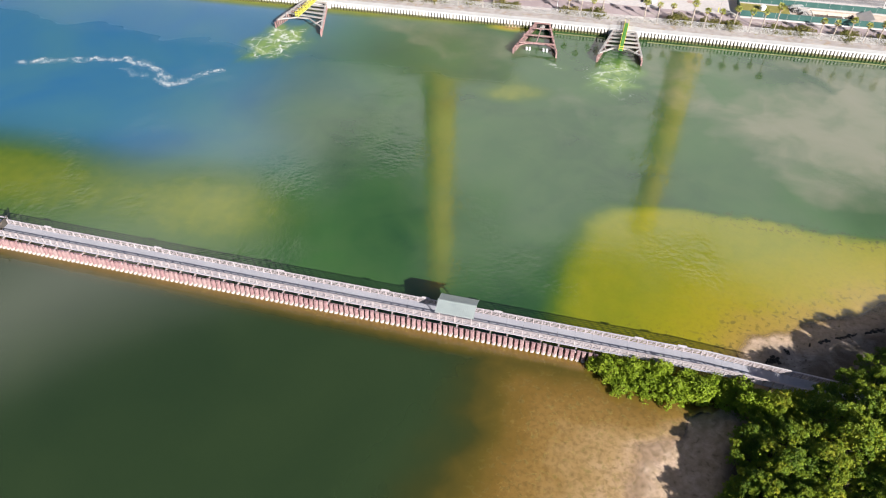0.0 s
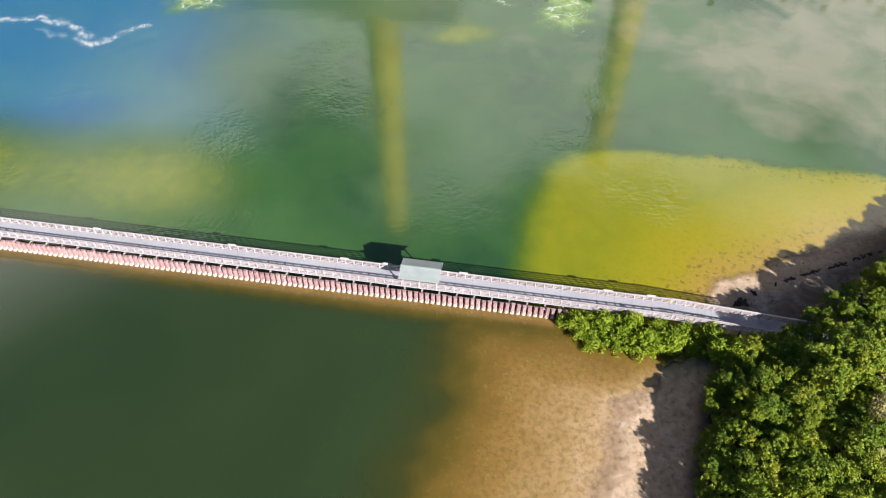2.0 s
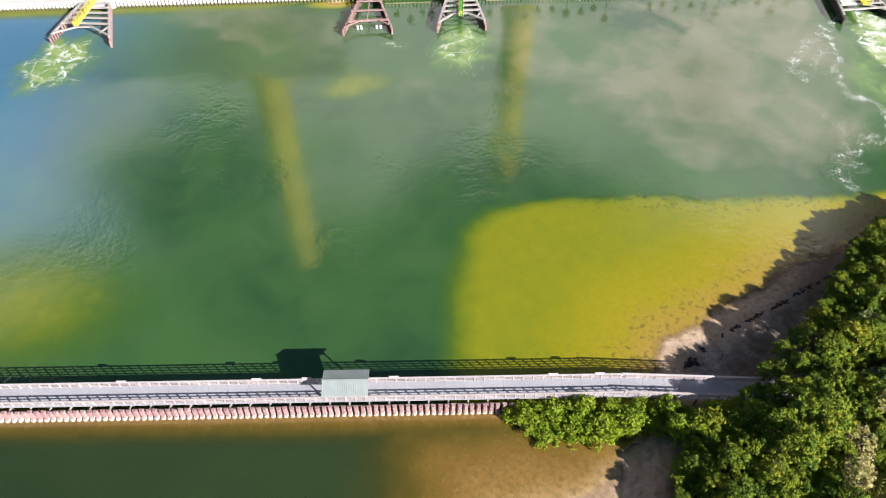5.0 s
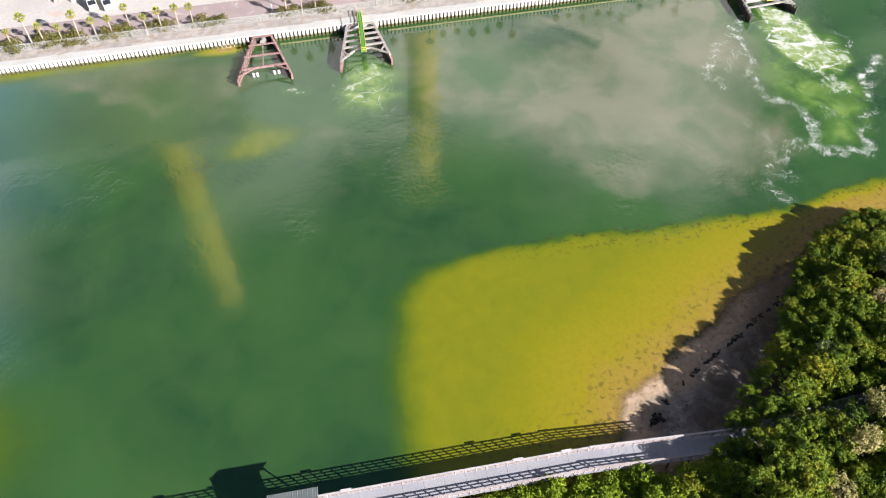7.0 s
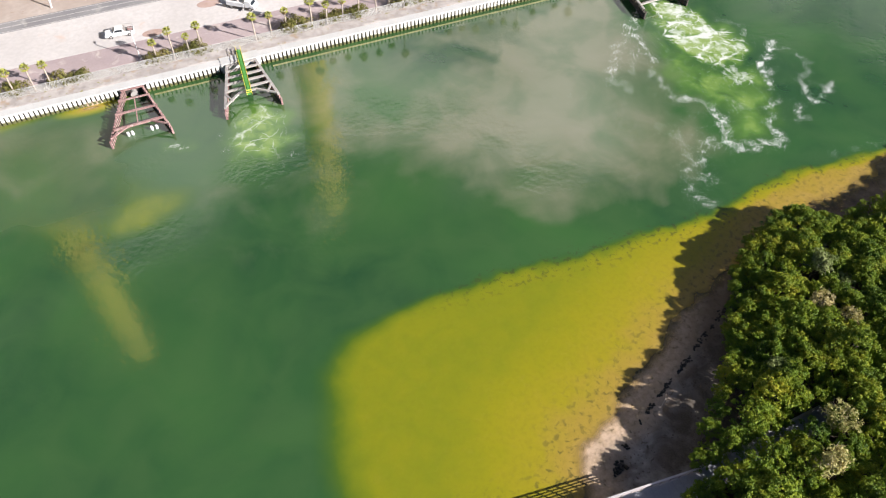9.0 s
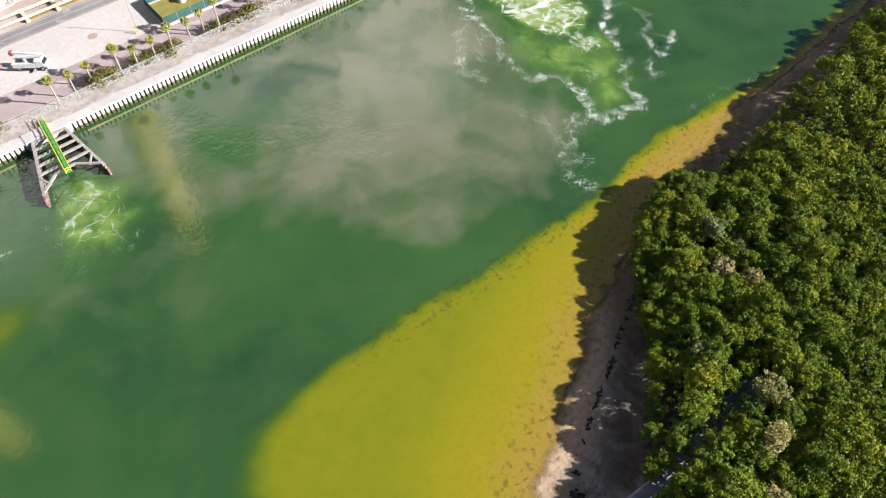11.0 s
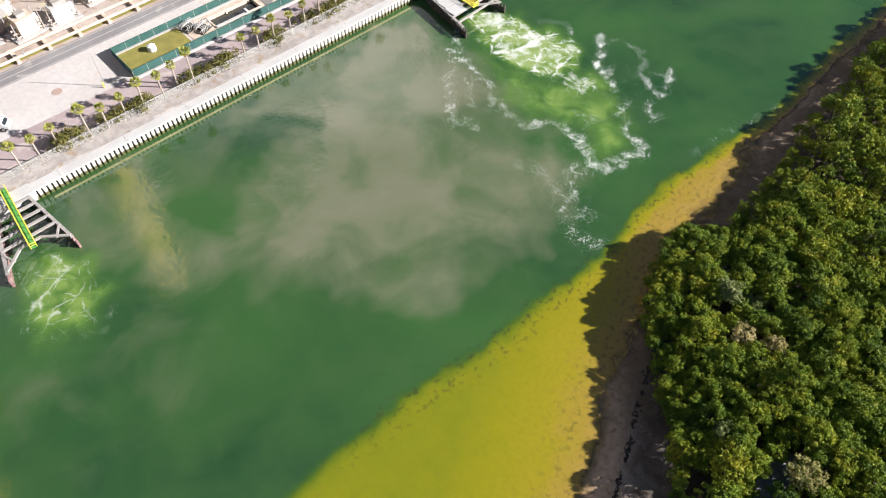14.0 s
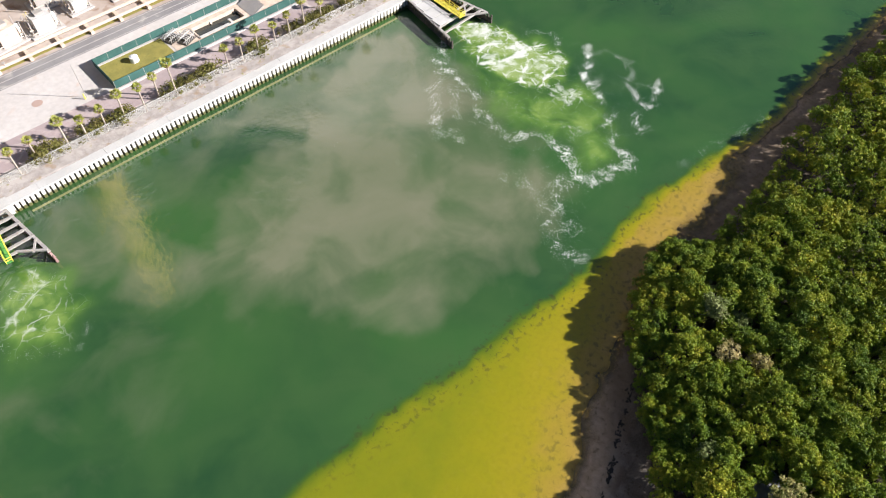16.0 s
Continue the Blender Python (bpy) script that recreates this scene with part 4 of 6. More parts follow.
def bare_twigs(seed, rx, z0, n):
    rnd, sh = random.Random(seed), Shape()
    for _ in range(n):
        a, e = rnd.uniform(0, 6.28), rnd.uniform(0.3, 1.3)
        p = Vector((0, 0, z0 - 1))
        for k in range(4):
            q = p + Vector((math.cos(a) * math.cos(e), math.sin(a) * math.cos(e), math.sin(e))) * rx * 0.38
            sh.tube(p, q, 0.05 * (4 - k) / 3, 0.05 * (3 - k) / 3 + 0.006, 4, False)
            p, a, e = q, a + rnd.uniform(-0.7, 0.7), e + rnd.uniform(-0.4, 0.3)
    return sh


def tree_kind(seed, label, mat, rx=3.0, rz=2.3, height=4.8, puffs=52, leaves=36, size=0.42, puff_r=0.72, twigs=0):
    """A tree, built once, out of the way of nothing: its first copy is placed by the caller."""
    t = thing("mangrove_tree", label, "tree", group="mangrove thicket")
    part("trunk", limbs(seed, height, 0.16, rx * 0.55), M_BARK, t)
    part("crown", crown(seed, rx, rz, height, puffs, leaves, size, puff_r, spiky=True), mat, t)
    if twigs:
        part("dead_wood", bare_twigs(seed, rx, height, twigs), M_PALMBARK, t, "pale leafless branches")
    return t


KINDS = [tree_kind(11 + k, "dense dark green mangrove tree in the thicket", M_LEAF, 2.0 + 0.13 * k, 1.75 + 0.12 * k, 4.3 + 0.14 * k, 56, 50, 0.32, 0.42) for k in range(6)]
GREY = [tree_kind(31 + k, "silvery grey-green mangrove with thin leaves", M_LEAF_GREY, 2.3, 1.9, 5.8, 46, 24, 0.46, 0.5, 5) for k in range(2)]
DRY = [tree_kind(41 + k, "half-dead mangrove with tan dry leaves", M_LEAF_DRY, 2.2, 1.8, 5.6, 40, 20, 0.44, 0.5, 9) for k in range(2)]
YOUNG = [tree_kind(51 + k, "low bright green mangrove bush by the boardwalk", M_LEAF_BRIGHT, 2.0, 1.5, 1.9, 60, 36, 0.33, 0.42) for k in range(3)]
used = set()


def plant(kind, x, y, z, scale, turn):
    m = pose(x, y, z, 0, 0, turn)
    if kind.name in used:
        ob = copy_thing(kind, m)
    else:
        used.add(kind.name)
        ob, ob.matrix_basis = kind, m
    ob.scale = (scale, scale, scale * rng.uniform(0.9, 1.1))
    return ob


def ground_z(x, y):
    return float(bed(np.array([x * 1.0]), np.array([y * 1.0]))[0][0])


# special trees first, then the thicket around them
SPECIAL = [(DRY[0], 79.5, 2.0, 0.9), (DRY[1], 74.5, -2.6, 0.97), (GREY[0], 94.2, 24.0, 0.85), (GREY[1], 96.6, 20.6, 0.6), (DRY[0], 90.5, 18.3, 0.75), (GREY[0], 97.6, 27.0, 0.6), (DRY[1], 66, -12.5, 1.0),
           (DRY[1], 92.6, 14.6, 0.7), (DRY[0], 68.5, -8.0, 0.9), (KINDS[3], 58.5, -5.6, 1.01), (KINDS[5], 62.6, -3.9, 1.11), (KINDS[4], 66.3, -3.2, 1.11), (KINDS[2], 55.2, -8.0, 0.9), (KINDS[5], 60.5, -9.2, 1.09), (KINDS[4], 64.5, -6.4, 1.13),
           (KINDS[4], 52.0, -9.5, 0.85), (KINDS[5], 73.6, 8.0, 0.95), (KINDS[4], 70.2, 6.4, 0.95), (KINDS[2], 64.4, 7.2, 0.66), (KINDS[1], 66.8, 9.3, 0.66), (KINDS[0], 69.6, 11.4, 0.66)]


def deck_mid(x):
    """Where the boardwalk runs, as y of its middle line."""
    return 2.0 + 0.01257 * x if x < 41 else 2.515 - 0.0328 * (x - 41) if x < 60 else 1.89 + 0.0995 * (x - 60)


# trees that lean over the boardwalk from both sides, with one gap
SPECIAL += [(KINDS[k % 6], x, deck_mid(x) - 2.0, 0.8 + 0.05 * (k % 3)) for k, x in enumerate((57.6, 60.0, 62.1, 64.4, 66.5, 68.9, 71.3, 73.4, 76.0, 80.4, 82.8))]
SPECIAL += [(KINDS[(k + 2) % 6], x, deck_mid(x) + 2.1, 0.62 + 0.05 * (k % 3)) for k, x in enumerate((61.0, 63.2, 65.5, 67.6, 69.9, 72.2, 74.3, 80.0, 82.4))]
PALMS_ISLE = [(69.4, -12.5, 3.6), (65.3, -19.2, 4.6), (67.5, -16.2, 3.9), (71.5, -16.5, 4.2)]
spots = [(x, y, 2.3) for _, x, y, _ in SPECIAL] + [(x, y, 2.6) for x, y, _ in PALMS_ISLE]
for kind, x, y, sc in SPECIAL:
    plant(kind, x, y, ground_z(x, y), sc, rng.uniform(0, 360))
tries, grown, FAR_TREES = 0, 0, []


def near_enough(x, y):
    """The part of the thicket that the path passes nearest."""
    return x < 108 and y > -16 + 0.5 * (x - 60)


while tries < 30000 and grown < 1150:
    tries += 1
    x, y = rng.uniform(33, 215), rng.uniform(-42, 45)
    edge = float(signed(CANOPY, np.array([x]), np.array([y]))[0])
    if edge < 0.7 or (abs(y - deck_mid(x)) < 1.9 and x < 84):
        continue
    # the thicket is low along the shore and rises inwards
    reach = 10.0 if x < 64 else 8.4 if x < 74 else 6.6 if x < 102 else 5.2 if x < 124 else 7.0 if x < 138 else 8.6
    reach = 6.5 if y < -4 else reach
    size = min(0.84 * rng.uniform(0.84, 1.14), 0.0635 * (edge + reach + 0.4) * rng.uniform(0.9, 1.05)) * (1.1 if x > 130 else 1.0)
    gap = 2.15 * size if x < 125 else 2.5
    if any((x - a) ** 2 + (y - b) ** 2 < max(gap, r) ** 2 for a, b, r in spots):
        continue
    spots.append((x, y, gap * 0.9))
    grown += 1
    roll = rng.random()
    kind = GREY[0] if roll < 0.006 else rng.choice(KINDS)
    z, turn = ground_z(x, y) + rng.uniform(-0.4, 0.7), rng.uniform(0, 360)
    if near_enough(x, y):
        plant(kind, x, y, z, size, turn)
    else:
        FAR_TREES.append((kind, pose(x, y, z, 0, 0, turn) @ Matrix.Diagonal((size, size, size, 1))))
verts, count = [], 0
for kind, m in FAR_TREES:
    me = [c for c in kind.children if c.name.startswith("crown")][0].data
    co = np.empty(len(me.vertices) * 3, np.float32)
    me.vertices.foreach_get("co", co)
    a = np.array(m)
    co = co.reshape(-1, 4, 3)
    co = co[np.arange(len(co)) % 3 == 0]          # thinner far off, with broader leaves
    co = (co.mean(1, keepdims=True) + 1.35 * (co - co.mean(1, keepdims=True))).reshape(-1, 3)
    verts.append(co @ a[:3, :3].T + a[:3, 3])
verts = np.concatenate(verts)
wood = bpy.data.meshes.new("far_mangroves")
wood.from_pydata(verts.tolist(), [], np.arange(len(verts)).reshape(-1, 4).tolist())
wood.materials.append(M_LEAF)
tagged(new("far_mangroves", wood), "distant dark green mangrove thicket along the shore", "mangroves", kind="stuff")
for x, y, sc in ((25.2, -0.7, 0.62), (27.6, -1.4, 0.95), (29.8, -3.3, 0.9), (31.0, -1.0, 1.05), (33.6, -2.8, 1.05), (35.0, -0.6, 1.0), (37.2, -3.0, 1.1), (38.9, -1.0, 1.05), (41.0, -2.6, 1.05),
                 (43.0, -0.9, 0.95), (45.0, -2.2, 0.9), (46.8, -0.9, 0.8), (47.6, -3.6, 1.0), (49.3, -1.9, 0.8), (50.6, -3.6, 1.05), (52.6, -2.6, 0.9), (54.4, -3.0, 0.85)):
    plant(rng.choice(YOUNG), x, y, ground_z(x, y) - 0.1, sc * 1.2, rng.uniform(0, 360))


def fan(sh, base, tip, width, rnd):
    """A fan frond: a stalk and a spread of folded blades."""
    base, tip = Vector(base), Vector(tip)
    d = (tip - base)
    u = d.cross(Vector((0, 0, 1))).normalized()
    w = u.cross(d).normalized()
    heart = base + d * 0.45
    sh.beam(base, heart, 0.05, 0.03)
    n = 9
    for k in range(n):
        a = (k - (n - 1) / 2) / n * 2.9
        end = heart + (d.normalized() * math.cos(a) + u * math.sin(a)) * d.length * 0.62 - Vector((0, 0, 0.12 * d.length * abs(a)))
        end += Vector((0, 0, -0.1 * rnd.random()))
        side = (end - heart).cross(w).normalized() * width
        m = heart.lerp(end, 0.55)
        sh.add([heart, m + side + w * 0.03, end, m - side + w * 0.03], [(0, 1, 2, 3)])


def sabal(seed, height, frond=1.35, n=24, group="palms along the fence", label="young sabal palm with a slim pale trunk"):
    rnd = random.Random(seed)
    t = thing("palm_tree", label, "palm", group=group)
    lean = Vector((rnd.uniform(-0.15, 0.15), rnd.uniform(-0.15, 0.15), height))
    sh = Shape()
    for k in range(6):
        a, b = lean * (k / 6), lean * ((k + 1) / 6)
        sh.tube(a, b, 0.15 + 0.012 * (k % 2), 0.14, 8, k == 5)
    part("trunk", sh, M_PALMBARK, t)
    green, dry = Shape(), Shape()
    for k in range(n):
        a, e = k * 2.4 + rnd.uniform(-0.2, 0.2), 1.35 - 1.75 * k / n + rnd.uniform(-0.1, 0.1)
        ln = frond * rnd.uniform(0.85, 1.15)
        tip = lean + Vector((math.cos(a) * math.cos(e), math.sin(a) * math.cos(e), math.sin(e))) * ln
        fan(green, lean, tip, 0.075, rnd)
    for k in range(6):
        a, e = k * 1.05 + rnd.uniform(-0.3, 0.3), rnd.uniform(-1.2, -0.7)
        fan(dry, lean - Vector((0, 0, 0.1)), lean + Vector((math.cos(a) * math.cos(e), math.sin(a) * math.cos(e), math.sin(e))) * frond * 0.8, 0.06, rnd)
    part("crown", green, M_FROND, t)
    part("dead_fronds", dry, M_FROND_DRY, t, "hanging brown fronds")
    return t


SABAL = [sabal(61, 5.4, 1.0, 15), sabal(62, 6.1, 1.08, 16), sabal(63, 4.8, 0.95, 14), sabal(64, 6.7, 1.08, 17)]
PALM_S = (-51.1, -47.3, -44.8, -41.1, -37.6, -34.2, -31.0, -27.3, -24.0, -20.8, -17.2, -14.2, 5.9, 9.3, 12.3, 14.9, 25.9, 29.2, 32.7, 37.9, 41.2, 44.8, 48.4, 52.2, 55.6, 58.4, 69.6, 72.8, 76.3, 80.2,
          83.6, 87.1, 91.4, 97.6, 101.5, 104.8)
for k, s in enumerate(PALM_S):
    d = 5.3 + rng.uniform(-0.25, 0.35) + (1.2 if s in (-27.3, 32.7, 55.6, 14.9) else 0)
    m = land(s, d, WALL_TOP, rng.uniform(0, 360))
    kind = SABAL[(k * 7 + k // 3) % 4]
    plant(kind, m.translation.x, m.translation.y, WALL_TOP - 0.02, rng.uniform(0.9, 1.12), rng.uniform(0, 360))
ISLE_PALM = sabal(71, 1.0, 2.4, 30, "palms in the thicket", "broad sabal palm crown among the mangroves")
for x, y, h in PALMS_ISLE:
    plant(ISLE_PALM, x, y, h - 1.2, rng.uniform(0.9, 1.1), rng.uniform(0, 360))


def shrub(seed):
    t = thing("shrub", "scrubby brown-green shrub below the fence", "shrub", group="shrubs along the fence")
    part("stems", limbs(seed, 0.5, 0.04, 0.5), M_BARK, t)
    part("foliage", crown(seed, 0.85, 0.65, 0.45, 20, 20, 0.2, 0.32), M_SHRUB, t)
    return t


SHRUBS = [shrub(81), shrub(82), shrub(83)]
for s0, s1 in ((-53, -50), (-46, -36), (-33, -27), (-22, -19), (-13.5, -7), (5, 8), (10.5, 16), (33, 37), (42, 46), (46.5, 51), (58, 61.5), (63.5, 67), (75, 79), (84, 95), (98, 107)):
    for s in np.arange(s0, s1, 1.15):
        p = land(float(s) + rng.uniform(-0.3, 0.3), 5.9 + rng.uniform(-0.4, 0.9)).translation
        plant(rng.choice(SHRUBS), p.x, p.y, WALL_TOP - 0.03, rng.uniform(1.25, 2.1), rng.uniform(0, 360))


# ---- boardwalk ----
def rail_run(parent, x0, x1, v, cap_mat):
    """Posts, rails and a cap along one side of the deck."""
    n = max(1, round((x1 - x0) / 1.36))
    step = (x1 - x0) / n
    tall = Shape().box((0, 0, 0.62), (0.14, 0.14, 1.06)).mesh("post", M_RAIL)
    for k in range(n + 1):
        part("post", tall, None, parent, m=pose(x0 + k * step, v, DECK_Z - 0.04))
    for z in (0.22, 0.52, 0.82):
        part("rail", Shape().box(((x0 + x1) / 2, v, DECK_Z + z), (x1 - x0, 0.045, 0.11)), M_RAIL, parent)
    part("cap_rail", Shape().box(((x0 + x1) / 2, v, DECK_Z + 1.13), (x1 - x0 + 0.1, 0.2, 0.05)), cap_mat, parent, "pale flat cap rail")


X0, X1 = -81.5, 41.0
walk_way = thing("boardwalk", "long grey boardwalk on piles over the water", "boardwalk", DECK, kind="structure")
board = Shape().box((1.36, DECK_W / 2, DECK_Z - 0.06), (2.70, DECK_W, 0.12)).mesh("deck_section", M_DECK)
for x in np.arange(X0, X1, 2.72):
    part("deck_section", board, None, walk_way, m=pose(x, 0, 0))
joist = Shape().box(((X0 + X1) / 2, 0, DECK_Z - 0.27), (X1 - X0, 0.16, 0.28)).mesh("joist", M_RAIL)
for v in (0.25, DECK_W / 2, DECK_W - 0.25):
    part("joist", joist, None, walk_way, m=pose(0, v, 0))
pile = Shape().tube((0, 0, -3), (0, 0, DECK_Z - 0.13), 0.16, n=8).mesh("support_pile", M_BARK)
for x in np.arange(X0 + 0.5, X1, 2.72):
    for v in (0.45, DECK_W - 0.3):
        part("support_pile", pile, None, walk_way, m=pose(x, v, 0))
rail_n = thing("north_railing", "weathered timber railing with a pale cap", "railing", DECK, "boardwalk railings")
rail_run(rail_n, X0, X1, DECK_W - 0.1, M_CAPRAIL)
rail_s = thing("south_railing", "weathered timber railing facing the lagoon", "railing", DECK, "boardwalk railings")
rail_run(rail_s, X0, X1, 0.1, M_RAIL)
# wide boards on the north rail that hold signs
SIGN = None
for x in (-73, -51, -28.0, -9.5, -2.6, 9.4, 31.5, 38.0):
    if SIGN is None:
        SIGN = thing("sign_board", "pale slanted board fixed on the cap rail", "sign", DECK @ pose(x, DECK_W - 0.05, DECK_Z + 1.16), "rail boards")
        part("panel", Shape().box((0, 0, 0.05), (1.35, 0.36, 0.05), rx=radians(12)), M_CAPRAIL, SIGN)
        part("bracket", Shape().box((0, 0, 0.0), (1.0, 0.12, 0.06)), M_RAIL, SIGN)
    else:
        copy_thing(SIGN, DECK @ pose(x, DECK_W - 0.05, DECK_Z + 1.16))

# the sheet-pile screen on the lagoon side
screen = thing("sheet_pile_screen", "rust-pink sheet-pile screen with oyster-white feet", "sheet piling", DECK, kind="structure")
fold = Shape()
fold.add([(-0.34, 0.3, -1.4), (-0.2, -0.24, -1.4), (0.2, -0.24, -1.4), (0.34, 0.3, -1.4), (-0.32, 0.3, 1.8), (-0.19, -0.16, 1.8), (0.19, -0.16, 1.8), (0.32, 0.3, 1.8)],
         [(0, 1, 5, 4), (1, 2, 6, 5), (2, 3, 7, 6), (4, 5, 6, 7)])
fold.add([(-0.40, 0.26, -1.0), (-0.30, -0.42, -1.0), (0.0, -0.52, -1.0), (0.30, -0.42, -1.0), (0.40, 0.26, -1.0), (-0.37, 0.26, 0.16), (-0.27, -0.36, 0.22), (0.0, -0.45, 0.30), (0.27, -0.36, 0.20), (0.37, 0.26, 0.16),
          (-0.30, 0.26, 0.42), (-0.20, -0.22, 0.52), (0.20, -0.22, 0.50), (0.30, 0.26, 0.42)],
         [(0, 1, 6, 5), (1, 2, 7, 6), (2, 3, 8, 7), (3, 4, 9, 8), (5, 6, 11, 10), (6, 7, 11), (7, 12, 11), (7, 8, 12), (8, 9, 13, 12)])
fold_mesh = fold.mesh("sheet_pile", M_PILE)
PILE_V = -0.62
for k, x in enumerate(np.arange(X0 - 1, 25.6, 0.885)):
    part("sheet_pile", fold_mesh, None, screen, m=pose(x, PILE_V, rng.uniform(-0.1, 0.1), rng.uniform(-2.5, 2.5), rng.uniform(-2.5, 2.5), rng.uniform(-5, 5)))
part("web", Shape().box(((X0 + 24.6) / 2, PILE_V + 0.32, 0.05), (25.6 - X0, 0.05, 3.1)), M_RECESS_SHADE, screen, "recessed webs, coloured dark as in shade")
part("waler", Shape().box(((X0 + 24.6) / 2, PILE_V + 0.42, 1.35), (25.6 - X0, 0.22, 0.25)), M_RAIL, screen, "timber waler behind the piles")
brace = Shape().box((0, 0, 0), (0.18, 1.5, 0.18)).mesh("strut", M_RAIL)
for x in np.arange(X0 + 0.5, 25, 2.72):
    part("strut", brace, None, screen, m=pose(x, PILE_V + 0.85, 1.5))

# shelter
hut = thing("shelter", "open shelter with a grey-green ribbed metal roof", "shelter", DECK @ pose(3.0, 1.45, DECK_Z), kind="structure")
HW, HL, EAVE, RIDGE = 2.05, 3.1, 2.45, 3.15
for side, name in ((-1, "south_roof_slope"), (1, "north_roof_slope")):
    a, b = Vector((0, side * HW, EAVE)), Vector((0, 0, RIDGE))
    sh = Shape()
    sh.add([(-HL, a.y, a.z), (HL, a.y, a.z), (HL, 0, b.z), (-HL, 0, b.z), (-HL, a.y, a.z - 0.07), (HL, a.y, a.z - 0.07), (HL, 0, b.z - 0.07), (-HL, 0, b.z - 0.07)],
           [(0, 1, 2, 3), (7, 6, 5, 4), (0, 4, 5, 1), (1, 5, 6, 2), (3, 7, 4, 0)])
    slope = part(name, sh, M_ROOF, hut)
    ribm = Shape().beam((0, a.y, a.z + 0.03), (0, 0, b.z + 0.03), 0.06, 0.06).mesh("rib", M_ROOF)
    for x in np.arange(-HL + 0.05, HL, 0.305):
        part("rib", ribm, None, slope, m=pose(x, 0, 0))
part("ridge_cap", Shape().box((0, 0, RIDGE + 0.05), (2 * HL + 0.1, 0.3, 0.06)), M_ROOF, hut)
for x in (-2.6, 0.0, 2.6):
    for y in (-1.3, 1.3):
        part("post", Shape().box((x, y, 1.2), (0.15, 0.15, 2.5)), M_RAIL, hut)
for y in (-1.3, 1.3):
    part("beam", Shape().box((0, y, 2.45 - 0.06), (5.6, 0.12, 0.24)), M_RAIL, hut)
bench = thing("bench", "weathered timber bench under the shelter", "bench", DECK @ pose(3.0, 2.3, DECK_Z))
part("seat", Shape().box((0, 0, 0.45), (3.2, 0.4, 0.06)), M_RAIL, bench)
for x in (-1.4, 0, 1.4):
    part("leg", Shape().box((x, 0, 0.21), (0.1, 0.34, 0.42)), M_RAIL, bench)

# east run, bending towards the trees and coming down to the path
bend = DECK @ pose(X1, DECK_W / 2, 0, 0, 0, -2.6)
east = thing("boardwalk_ramp", "grey boardwalk ramp running into the mangroves", "boardwalk", bend, kind="structure")
for run, length, fall, where in ((0, 19.0, 0.34, Matrix()), (1, 24.0, 0.5, pose(19, 0, -0.34, 0, 0, 7.5))):
    z1 = DECK_Z - fall
    for k in range(int(length)):
        a, b = k * length / int(length), (k + 1) * length / int(length) - 0.015
        za, zb = DECK_Z - fall * a / length, DECK_Z - fall * b / length
        part("deck_section", Shape().add([(a, -1.5, za), (b, -1.5, zb), (b, 1.5, zb), (a, 1.5, za), (a, -1.5, za - 0.14), (b, -1.5, zb - 0.14), (b, 1.5, zb - 0.14), (a, 1.5, za - 0.14)],
                                         [(0, 1, 2, 3), (7, 6, 5, 4), (0, 4, 5, 1), (1, 5, 6, 2), (2, 6, 7, 3), (3, 7, 4, 0)]), M_DECK, east, m=where)
    for x in np.arange(2, length, 2.72):
        for v in (-1.4, 1.4):
            part("support_pile", Shape().tube((x, v, -1), (x, v, DECK_Z - 0.14 - fall * x / length), 0.14, n=7), M_BARK, east, m=where)
    for v, name in ((1.4, "ramp_north_railing"), (-1.4, "ramp_south_railing")):
        rr = thing(name, "weathered timber ramp railing in the trees' shade", "railing", bend @ where, "boardwalk railings")
        for x in np.arange(0.7, length, 1.36):
            part("post", Shape().box((x, v, DECK_Z + 0.6 - fall * x / length), (0.14, 0.14, 1.2)), M_RAIL, rr)
        for z in (0.3, 0.6, 0.88):
            part("rail", Shape().beam((0, v, DECK_Z + z), (length, v, z1 + z), 0.05, 0.12), M_RAIL, rr)
        part("cap_rail", Shape().beam((0, v, DECK_Z + 1.22), (length, v, z1 + 1.22), 0.24, 0.06), M_CAPRAIL if v > 0 else M_RAIL, rr)
# west end: a small landing with a gate
gate = thing("end_gate", "dark gate and post frame closing the boardwalk", "gate", DECK @ pose(X0 - 0.6, 0, 0), kind="structure")
part("landing", Shape().box((-1.6, DECK_W / 2, DECK_Z - 0.08), (4.2, DECK_W + 1.4, 0.16)), M_DECK, gate)
part("gate_panel", Shape().box((0.3, DECK_W / 2, DECK_Z + 0.75), (0.08, DECK_W, 1.4)), M_DARK_STEEL, gate)
for v in (-0.4, DECK_W + 0.4):
    part("post", Shape().box((0.3, v, DECK_Z + 0.6), (0.16, 0.16, 2.2)), M_DARK_STEEL, gate)
    part("landing_rail", Shape().box((-1.6, v, DECK_Z + 1.1), (4.0, 0.2, 0.08)), M_CAPRAIL, gate)


